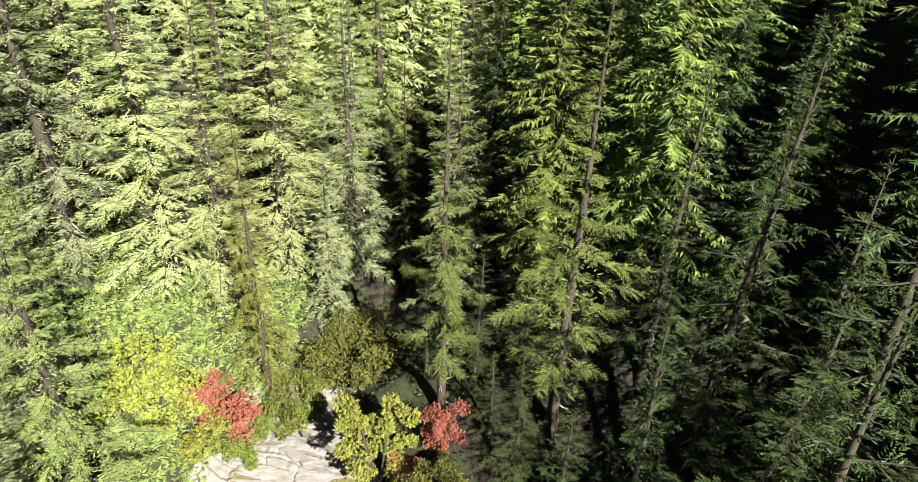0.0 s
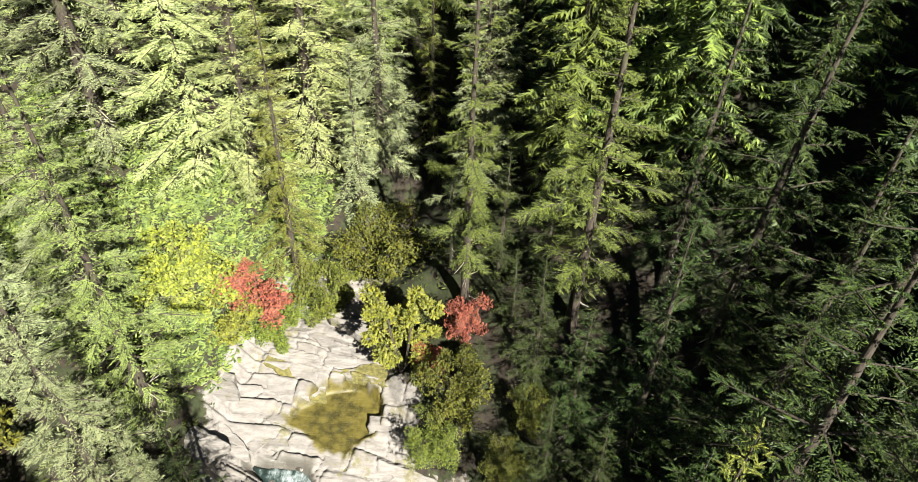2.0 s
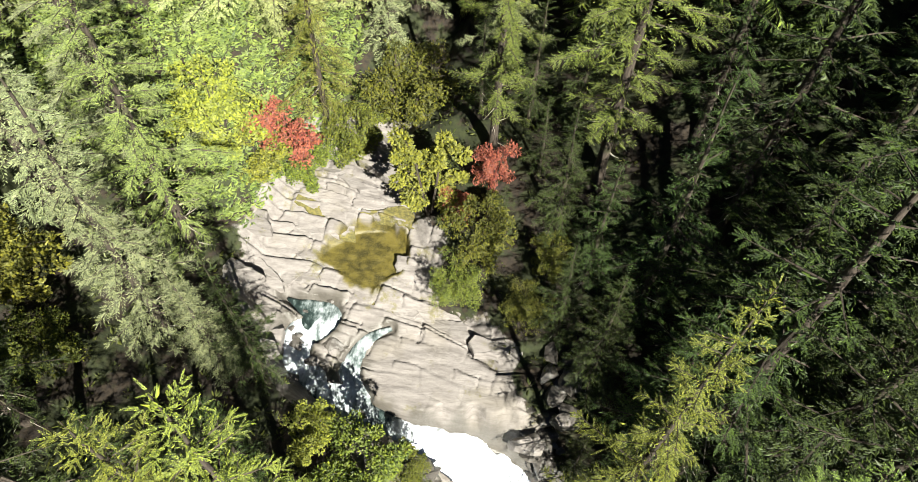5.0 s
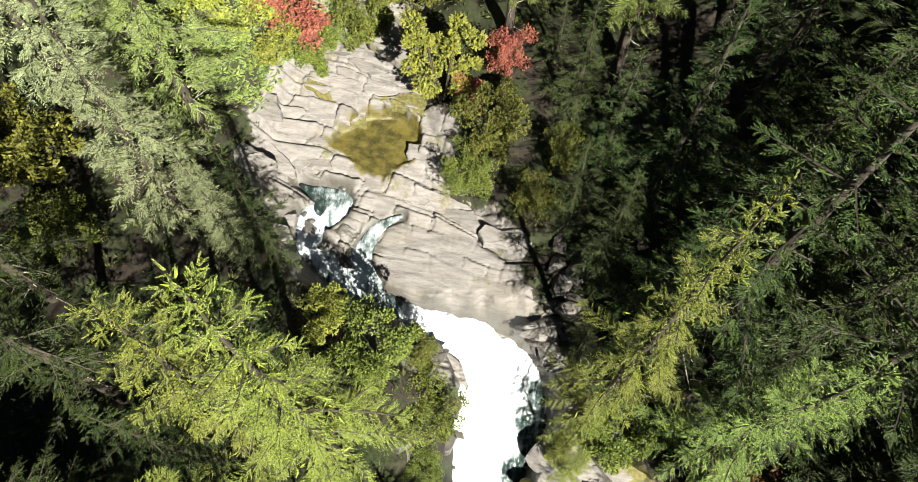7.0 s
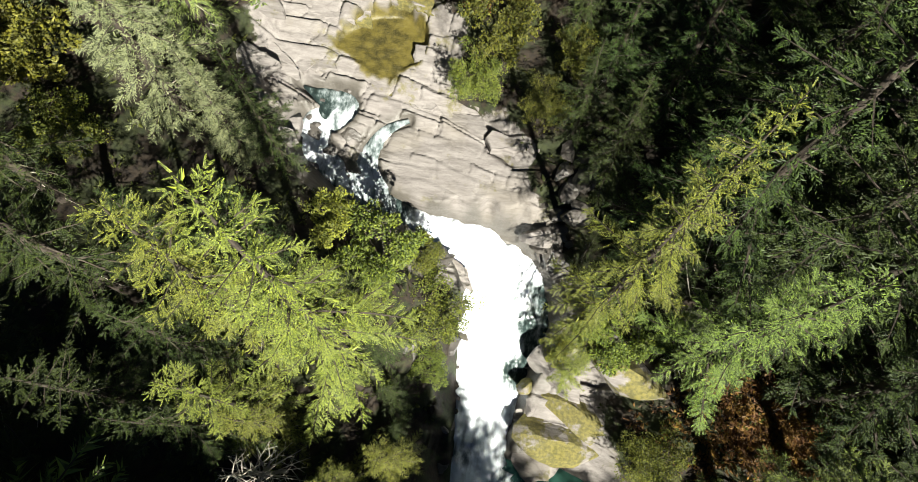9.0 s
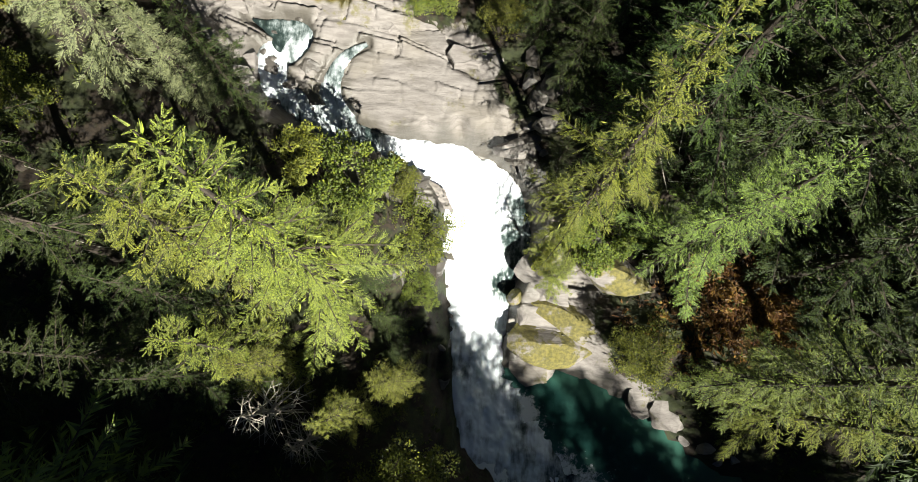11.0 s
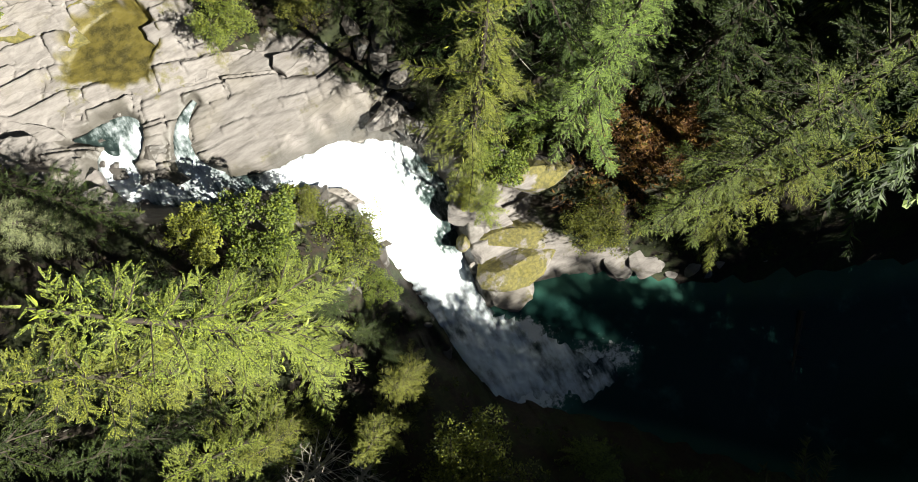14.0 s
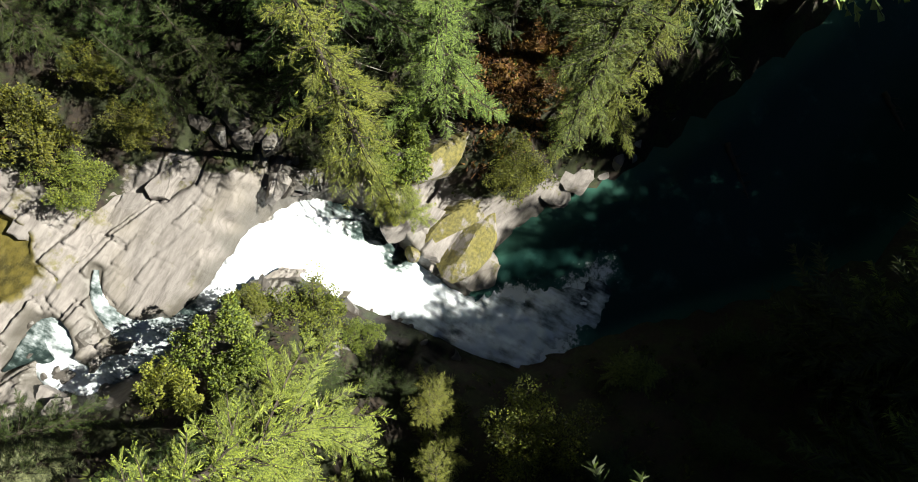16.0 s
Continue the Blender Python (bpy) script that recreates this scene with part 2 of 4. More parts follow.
# running water: x, y, surface height, half width, share of foam
MAIN = [
    (-17.0, 26.9, 12.55, 0.05, -0.1), (-15.6, 26.3, 12.48, 0.4, 0.2), (-12.8, 25.6, 12.4, 1.2, 0.42),
    (-14.2, 24.8, 12.3, 1.7, 0.7), (-15.3, 23.5, 11.9, 1.2, 0.75), (-15.0, 22.0, 11.4, 0.8, 0.65), (-13.2, 20.6, 11.0, 0.8, 0.55), (-11.0, 19.4, 10.8, 1.0, 0.5), (-8.8, 18.6, 10.6, 0.7, 0.3),
    (-6.6, 17.9, 10.4, 0.6, 0.45), (-4.8, 17.4, 10.1, 0.7, 0.95), (-2.8, 17.1, 9.7, 1.2, 1.15), (-0.6, 16.4, 9.0, 2.0, 1.2), (1.6, 15.0, 7.8, 3.2, 1.2), (2.8, 12.8, 5.4, 3.9, 1.2), (2.8, 10.4, 3.2, 3.6, 1.15),
    (2.5, 7.4, 1.8, 2.8, 1.05), (2.4, 4.5, 1.1, 2.4, 0.9), (2.6, 1.5, 0.7, 2.1, 0.8), (2.8, -1.2, 0.4, 2.2, 0.8), (4.0, -3.9, 0.22, 3.0, 0.95), (6.0, -6.4, 0.1, 3.2, 0.85), (9.0, -8.6, 0.03, 2.1, 0.6), (12.4, -10.3, -0.02, 1.0, 0.3), (14.4, -11.2, -0.3, 0.5, 0.1),
]
SIDE_FORK = [(-7.2, 25.2, 12.75, 0.3, 0.0), (-9.2, 24.3, 12.4, 0.2, 0.35), (-10.2, 22.8, 11.9, 0.4, 0.6), (-10.5, 21.2, 11.4, 0.7, 0.6), (-10.0, 19.8, 11.0, 0.9, 0.5), (-8.6, 18.7, 10.7, 0.8, 0.3)]


def dense(rows, step, blunt=2.0):
    """Rows run through at even steps, with the corners rounded off."""
    a = np.array(rows, float)
    run = np.concatenate([[0], np.cumsum(np.hypot(np.diff(a[:, 0]), np.diff(a[:, 1])))])
    at = np.arange(0, run[-1], step)
    out = np.stack([np.interp(at, run, a[:, c]) for c in range(a.shape[1])], 1)
    k = max(1, int(blunt / step))
    for _ in range(2):
        pad = np.concatenate([np.repeat(out[:1], k, 0), out, np.repeat(out[-1:], k, 0)])
        cs = np.cumsum(np.concatenate([np.zeros((1, out.shape[1])), pad]), 0)
        out = (cs[2 * k + 1:] - cs[:-2 * k - 1]) / (2 * k + 1)
    return out


def lattice(ix, iy, seed):
    """A random number in 0..1 for every cell of a lattice."""
    h = (ix.astype(np.int64) * 374761393 + iy.astype(np.int64) * 668265263 + seed * 974634541) & 0x7FFFFFFF
    h = ((h ^ (h >> 13)) * 1274126177) & 0x7FFFFFFF
    return ((h ^ (h >> 16)) & 0xFFFF) / 65535.0


def value_noise(x, y, seed):
    ix, iy = np.floor(x), np.floor(y)
    u, v = x - ix, y - iy
    u, v = u * u * (3 - 2 * u), v * v * (3 - 2 * v)
    a, b = lattice(ix, iy, seed), lattice(ix + 1, iy, seed)
    c, d = lattice(ix, iy + 1, seed), lattice(ix + 1, iy + 1, seed)
    return (a * (1 - u) + b * u) * (1 - v) + (c * (1 - u) + d * u) * v - 0.5


def ledges(u, v, seed):
    """Tilted layers of rock, broken off in steps: each rises slowly along v and drops sharply at its end."""
    band = np.floor(v)
    s = v - band
    run = u + 7 * lattice(band, 0 * band, seed)
    cell = np.floor(run)
    t = run - cell
    tall = lattice(cell, band, seed + 1) ** 1.5
    rise = tall * (s - smooth(s, 0.86, 0.97))
    joint = tall * (1 - smooth(np.minimum(t, 1 - t), 0.0, 0.035)) + 0.7 * tall * smooth(s, 0.78, 0.9) * (1 - smooth(s, 0.92, 1.0))
    return rise, joint


SLAB = (-2.6, 20.5, 6.0, 3.5)  # the great smooth slab beside the brink: centre and half widths
BED, RUN = dense(CREEK, 1.0), np.concatenate([dense(rows, 0.2, 0.8) for rows in (MAIN, SIDE_FORK)])
ALONG = np.gradient(BED[:, :2], axis=0)
ALONG /= np.hypot(ALONG[:, 0], ALONG[:, 1])[:, None]


def smooth(v, a, b):
    u = np.clip((v - a) / (b - a), 0, 1)
    return u * u * (3 - 2 * u)


def land(x, y, rough=True):
    """Height of the ground, and how far each point lies outside the clear bed of the creek."""
    x, y = np.atleast_1d(np.asarray(x, float)), np.atleast_1d(np.asarray(y, float))
    z, out = np.empty(x.shape), np.empty(x.shape)
    for s in range(0, len(x), 20000):
        px, py = x[s:s + 20000], y[s:s + 20000]
        dx, dy = px[:, None] - BED[None, :, 0], py[:, None] - BED[None, :, 1]
        d2 = dx * dx + dy * dy
        near = np.sqrt(d2.min(1))
        w = np.exp(-(d2 - d2.min(1)[:, None]) / (2 * (1.2 + 0.3 * near[:, None]) ** 2))
        w /= w.sum(1)[:, None]
        bed, wl, wr = w @ BED[:, 2], w @ BED[:, 3], w @ BED[:, 4]
        cross = (ALONG[None, :, 0] * dy - ALONG[None, :, 1] * dx) / np.sqrt(d2 + 0.01)
        left = smooth((w * cross).sum(1), -0.4, 0.4)
        wide = wl * left + wr * (1 - left)
        e = np.maximum(0, near - wide + smooth(near, 1, 4) * (1.7 * value_noise(px / 3.4, py / 3.4, 8) + 0.8 * value_noise(px / 1.2, py / 1.2, 9)))
        pool = 1 - smooth(bed, 0.1, 1.2)
        h = bed - pool * 2.6 * (1 - smooth(near / np.maximum(wide, 0.5), 0.45, 1.02)) + pool * 0.1
        h += (1 - pool) * 0.05 * near
        steep = (0.62 + 0.25 * pool) * left + 0.5 * (1 - left)
        h += (1.6 + 1.0 * pool) * (1 - np.exp(-e / 1.6)) + steep * e / (1 + e / 420)
        h += 0.7 * (1 - left) * np.clip(e - 15, 0, 70)
        wave = smooth(e, 3, 30)
        h += wave * (9 * value_noise(px / 34, py / 34, 3) + 2.2 * value_noise(px / 9, py / 9, 4))
        h += smooth(e, 0.5, 3) * 0.5 * value_noise(px / 1.7, py / 1.7, 6)
        if rough:
            rocky = 1 - smooth(e, 0.8, 3.0)
            bend = 0.5 * value_noise(px / 5, py / 5, 11) + 0.07 * value_noise(px / 1.2, py / 1.2, 16)
            u, v = px * 0.985 - py * 0.17, px * 0.17 + py * 0.985
            r1, j1 = ledges(u / 5.5 + bend, v / 1.9 + bend, 21)
            r2, j2 = ledges(u / 3.0 + bend * 2, v / 1.05 + bend * 2, 31)
            r3, j3 = ledges(u / 1.1 - bend * 2, v / 0.42 - bend, 41)
            w1, w2 = (px - SLAB[0]) * 0.985 - (py - SLAB[1]) * 0.17, (px - SLAB[0]) * 0.17 + (py - SLAB[1]) * 0.985
            whole = 1 - smooth(np.hypot(w1 / SLAB[2], (w2 + 1.4) / SLAB[3]) + 0.3 * bend, 0.62, 1.0)
            dry = 1 - 0.55 * pool
            h += rocky * dry * ((0.75 - 0.45 * whole) * r1 + (0.62 - 0.5 * whole) * r2 + (0.16 - 0.14 * whole) * r3 - 0.6 * (1 - 0.6 * whole) * j1 - 0.7 * (1 - 0.8 * whole) * j2)
            h += rocky * 0.05 * value_noise(px / 0.6, py / 0.6, 12) + rocky * 0.5 * value_noise(px / 4.5, py / 4.5, 13)
            lift = 1 - smooth(np.hypot(w1 / (SLAB[2] + 0.6), w2 / (SLAB[3] + 0.5)) + 0.25 * bend, 0.82, 1.04)
            h = h * (1 - lift) + lift * (11.75 + 0.09 * w2 + 0.02 * w1 + (h - bed) * 0.35)
        rx, ry = px[:, None] - RUN[None, :, 0], py[:, None] - RUN[None, :, 1]
        r2 = rx * rx + ry * ry
        k = r2.argmin(1)
        d = np.sqrt(r2[np.arange(len(px)), k])
        gully = RUN[k, 2] - 0.55 + np.maximum(0, d - RUN[k, 3]) * (2.2 + 1.6 * value_noise(px / 1.3, py / 1.3, 15))
        h = np.where((d < RUN[k, 3] + 5) & (RUN[k, 1] > -6), np.minimum(h, gully), h)
        z[s:s + 20000], out[s:s + 20000] = h, e
    return z, out

# ---------------------------------------------------------------- building


def mesh_of(name, verts, faces, material, smooth_faces=False):
    me = bpy.data.meshes.new(name)
    me.from_pydata(verts.tolist() if isinstance(verts, np.ndarray) else verts, [], faces.tolist() if isinstance(faces, np.ndarray) else faces)
    me.materials.append(material)
    if smooth_faces:
        me.polygons.foreach_set("use_smooth", np.ones(len(me.polygons), bool))
    me.update()
    return me


def part(name, me, parent, label=""):
    ob = new(name, me)
    ob.parent = parent
    return tagged(ob, label)


def grid_faces(n, m):
    """Quads over n rows of m points."""
    i = (np.arange(n - 1)[:, None] * m + np.arange(m - 1)[None, :]).ravel()
    return np.stack([i, i + 1, i + m + 1, i + m], 1)


def attribute(me, name, values):
    a = me.attributes.new(name, "FLOAT", "POINT")
    a.data.foreach_set("value", np.asarray(values, np.float32))


def steps(lo, a, b, hi, fine, growth):
    """Even fine steps from a to b, and ever wider ones out to lo and hi."""
    mid = list(np.arange(a, b + 1e-6, fine))
    up, down, s = [], [], fine
    while (up[-1] if up else b) < hi:
        s = min(s * growth, 9.0)
        up.append((up[-1] if up else b) + s)
    s = fine
    while (down[-1] if down else a) > lo:
        s = min(s * growth, 9.0)
        down.append((down[-1] if down else a) - s)
    return np.array(down[::-1] + mid + up)


MOSS_POOL = (-10.6, 30.9, 3.5, 2.9)  # a still, mossy basin in the rock: centre and half widths


def ground():
    xs, ys = steps(-330, -24, 9, 330, 0.13, 1.12), steps(-260, 4, 42, 420, 0.13, 1.12)
    gx, gy = np.meshgrid(xs, ys)
    x, y = gx.ravel(), gy.ravel()
    z, e = land(x, y)
    cx, cy, rx, ry = MOSS_POOL
    q = np.hypot((x - cx) / rx, (y - cy) / ry) + 0.45 * value_noise(x / 1.6, y / 1.6, 40)
    basin = 1 - smooth(q, 0.85, 1.05)
    z = z * (1 - basin) + (13.75 + 0.1 * value_noise(x / 0.8, y / 0.8, 41)) * basin
    me = mesh_of("ground", np.stack([x, y, z], 1), grid_faces(len(ys), len(xs)), GROUND, True)
    # real soil beyond the bed, also laid over dim banks to paint their shade
    soil_and_shade = np.maximum(smooth(e + 1.6 * value_noise(x / 2.2, y / 2.2, 42), 0.5, 2.6), np.maximum(np.maximum(smooth(y, 42, 46), np.maximum(smooth(x, -5, -3) * smooth(y, 25.5, 28), smooth(x, 4.5, 6.5) * smooth(y, 14, 17))), np.maximum(smooth(x, 16, 20) * (1 - smooth(y, 0, 6)), smooth(-7.5 - 0.71 * (x - 8) - y, 1, 3.5) * smooth(-x, -40, -30) + smooth(-x, -2.0, -0.4) * (1 - smooth(y, 11.5, 14)))))
    attribute(me, "soil_and_shade", soil_and_shade)
    d = np.empty(x.shape)
    for s in range(0, len(x), 20000):
        far = np.hypot(x[s:s + 20000, None] - RUN[None, :, 0], y[s:s + 20000, None] - RUN[None, :, 1])
        d[s:s + 20000] = (far - RUN[None, :, 3]).min(1)
    wet = np.maximum(1 - smooth((d + value_noise(x / 1.1, y / 1.1, 43)) / (1 + 1.6 * (1 - smooth(y, 8, 13))), 0.2, 1.2), 1 - smooth(z, 0.15, 0.6))
    attribute(me, "wet", wet * (1 - 0.85 * np.clip(soil_and_shade, 0, 1)))
    attribute(me, "basin", 1 - smooth(q + 0.25 * value_noise(x / 0.5, y / 0.5, 44), 0.98, 1.14))
    return tagged(new("ground", me), "forest floor over pale grey creek bedrock", "ground", kind="structure")


def ribbon(rows, name, label, seed, m=44):
    """Running water as a rippled ribbon: raised white crests where it falls, glassy where it is calm."""
    run = dense(rows, 0.13, 0.8)
    along = np.gradient(run[:, :2], axis=0)
    along /= np.hypot(along[:, 0], along[:, 1])[:, None]
    u = np.linspace(-1, 1, m)[None, :]
    side = np.stack([-along[:, 1], along[:, 0]], 1)
    n = np.arange(len(run))
    edge = np.where(u < 0, value_noise(n / 11.0, 0.0 * n, seed)[:, None], value_noise(n / 11.0, 0.0 * n, seed + 1)[:, None])
    fray = np.where(u < 0, value_noise(n / 3.5, 0.0 * n, seed + 2)[:, None], value_noise(n / 3.5, 0.0 * n, seed + 3)[:, None])
    off = u * (run[:, 3:4] * (1.03 + 0.5 * edge + 0.28 * fray) + 0.35 * smooth(n, 2, 24)[:, None])
    x, y = run[:, 0:1] + side[:, 0:1] * off, run[:, 1:2] + side[:, 1:2] * off
    wild = smooth(run[:, 4:5], 0.2, 1.1)
    lump = 0.7 * value_noise(x / 1.3, y / 2.2, 51) + 0.5 * value_noise(x / 0.5, y / 0.9, 52) + 0.25 * value_noise(x / 0.2, y / 0.3, 53)
    z = run[:, 2:3] + lump * (0.06 + 0.5 * wild) + 0.12 * wild - (0.08 + 0.42 * wild) * np.abs(u) ** 4
    foam = run[:, 4:5] - 0.25 * np.abs(u) ** 3 + value_noise(x / 1.7, y / 2.8, 54) * (0.5 * (1.25 - run[:, 4:5]) + 0.35 * (1 - smooth(y, -2, 4))) + 0.5 * value_noise(x / 0.7, y / 0.9, 56) * (1 - smooth(y, -2, 6))
    # less white on the fall's right: thin spray, and its shade painted in
    foam = foam - 0.95 * smooth(u + 0.9 * value_noise(x / 1.1, y / 2.0, 57), -0.15, 0.7) * smooth(y, 5, 8) * (1 - smooth(y, 14.5, 16))
    me = mesh_of(name, np.stack([x.ravel(), y.ravel(), z.ravel()], 1), grid_faces(len(run), m), FALL, True)
    attribute(me, "foam", foam.ravel())
    return tagged(new(name, me), label, "waterfall", kind="structure")


def stream():
    ribbon(MAIN, "waterfall", "white foaming waterfall rushing down between rocks", 50, 56)
    ribbon(SIDE_FORK, "side_stream", "narrow white side stream spilling between rocks", 55, 24)


def pool():
    xs, ys = np.arange(-8, 96, 0.5), np.arange(-84, 6, 0.5)
    gx, gy = np.meshgrid(xs, ys)
    x, y = gx.ravel(), gy.ravel()
    g, e = land(x, y, False)
    z = 0.05 * value_noise(x / 1.1, y / 1.1, 60) + 0.03 * value_noise(x / 0.4, y / 0.4, 61)
    keep = (g < 1.0).reshape(gx.shape)
    f = grid_faces(len(ys), len(xs))
    ok = keep.ravel()[f].any(1)
    f = f[ok]
    used = np.unique(f)
    back_to = np.zeros(len(x), int)
    back_to[used] = np.arange(len(used))
    me = mesh_of("pool", np.stack([x, y, z], 1)[used], back_to[f], POOL, True)
    wob = 3.2 * value_noise(x / 3.5, y / 3.5, 62) + 1.4 * value_noise(x / 1.2, y / 1.2, 63)
    d1 = np.hypot((x - 3.8), (y + 5.2) * 0.8)
    d2 = np.hypot((x - 8.5) * 0.5, (y + 8.4) * 1.1)
    foam = np.maximum(1.15 * (1 - smooth(d1 + wob, 2.2, 6.4)), 0.85 * (1 - smooth(d2 + wob * 0.8, 1.0, 4.6)))
    attribute(me, "foam", foam[used])
    attribute(me, "shallow", smooth(g, -2.0, -0.2)[used])
    return tagged(new("water", me), "dark teal plunge pool with drifting foam", "pool", kind="structure")


# ---- trees

def sprigs(base, way, length, width, up):
    """Narrow folded blades, one for each row: a keel from base to tip with two wings."""
    way = way / np.linalg.norm(way, axis=1)[:, None]
    side = np.cross(way, up)
    side /= np.linalg.norm(side, axis=1)[:, None] + 1e-9
    mid = base + way * (length * 0.45)[:, None]
    fall = np.cross(side, way) * (width * 0.35)[:, None]
    v = np.stack([base, mid + side * width[:, None] * 0.5 - fall, base + way * length[:, None], mid - side * width[:, None] * 0.5 - fall], 1).reshape(-1, 3)
    i = np.arange(len(base))[:, None] * 4
    f = np.concatenate([i + np.array([[0, 1, 2]]), i + np.array([[0, 2, 3]])], 0)
    return v, f


def tube(points, radii, sides):
    """A tapered round limb along points."""
    p = np.asarray(points, float)
    d = np.gradient(p, axis=0)
    d /= np.linalg.norm(d, axis=1)[:, None] + 1e-9
    ref = np.where(np.abs(d[:, 2:3]) > 0.9, np.array([[1.0, 0, 0]]), np.array([[0, 0, 1.0]]))
    a = np.cross(d, ref)
    a /= np.linalg.norm(a, axis=1)[:, None]
    b = np.cross(d, a)
    t = np.linspace(0, 2 * np.pi, sides, endpoint=False)
    v = p[:, None, :] + np.asarray(radii)[:, None, None] * (np.cos(t)[None, :, None] * a[:, None, :] + np.sin(t)[None, :, None] * b[:, None, :])
    n = len(p)
    i = (np.arange(n - 1)[:, None] * sides + np.arange(sides)[None, :]).ravel()
    j = (np.arange(n - 1)[:, None] * sides + (np.arange(sides)[None, :] + 1) % sides).ravel()
    return v.reshape(-1, 3), np.stack([i, j, j + sides, i + sides], 1)


def joined(pieces):
    vs, fs, at = [], [], 0
    for v, f in pieces:
        vs.append(v)
        fs.extend((f + at).tolist())
        at += len(v)
    return np.concatenate(vs), fs


def frond(limb, size, fine, out, r):
    """The flat spray of a limb seen from afar: drooping pointed twigs side by side along both its edges."""
    n = max(5, int(size * fine))
    at = np.repeat((np.arange(n) + r.uniform(0, 1, n)) / n, 2) ** 0.85
    at[-2:] = 0.98
    m = 2 * n
    s = np.linspace(0, 1, len(limb))
    p = np.stack([np.interp(at, s, limb[:, c]) for c in range(3)], 1)
    d = limb[-1] - limb[0]
    d = d / np.linalg.norm(d)
    lat = np.array([-out[1], out[0], 0.0])
    sgn = np.tile([-1.0, 1.0], n)
    long = np.minimum(0.27 * size * (1.08 - at) * np.minimum(1, 0.75 + at) + 0.16, 0.55) * r.uniform(0.6, 1.3, m)
    fan = r.uniform(0.45, 1.05, m)
    way = d[None, :] * np.cos(fan)[:, None] + lat[None, :] * (sgn * np.sin(fan))[:, None]
    way += r.normal(0, 0.22, (m, 3))
    way[:, 2] -= r.uniform(0.05, 0.6, m)
    tip = p + way * long[:, None]
    half = (0.6 * size / n + 0.02) * r.uniform(0.5, 1.25, m)
    lift = r.normal(0.03, 0.05, m)
    a, b = p - d * half[:, None], p + d * half[:, None]
    a[:, 2] += lift
    v = np.stack([a, b, tip], 1).reshape(-1, 3)
    return v, np.arange(m * 3).reshape(-1, 3)


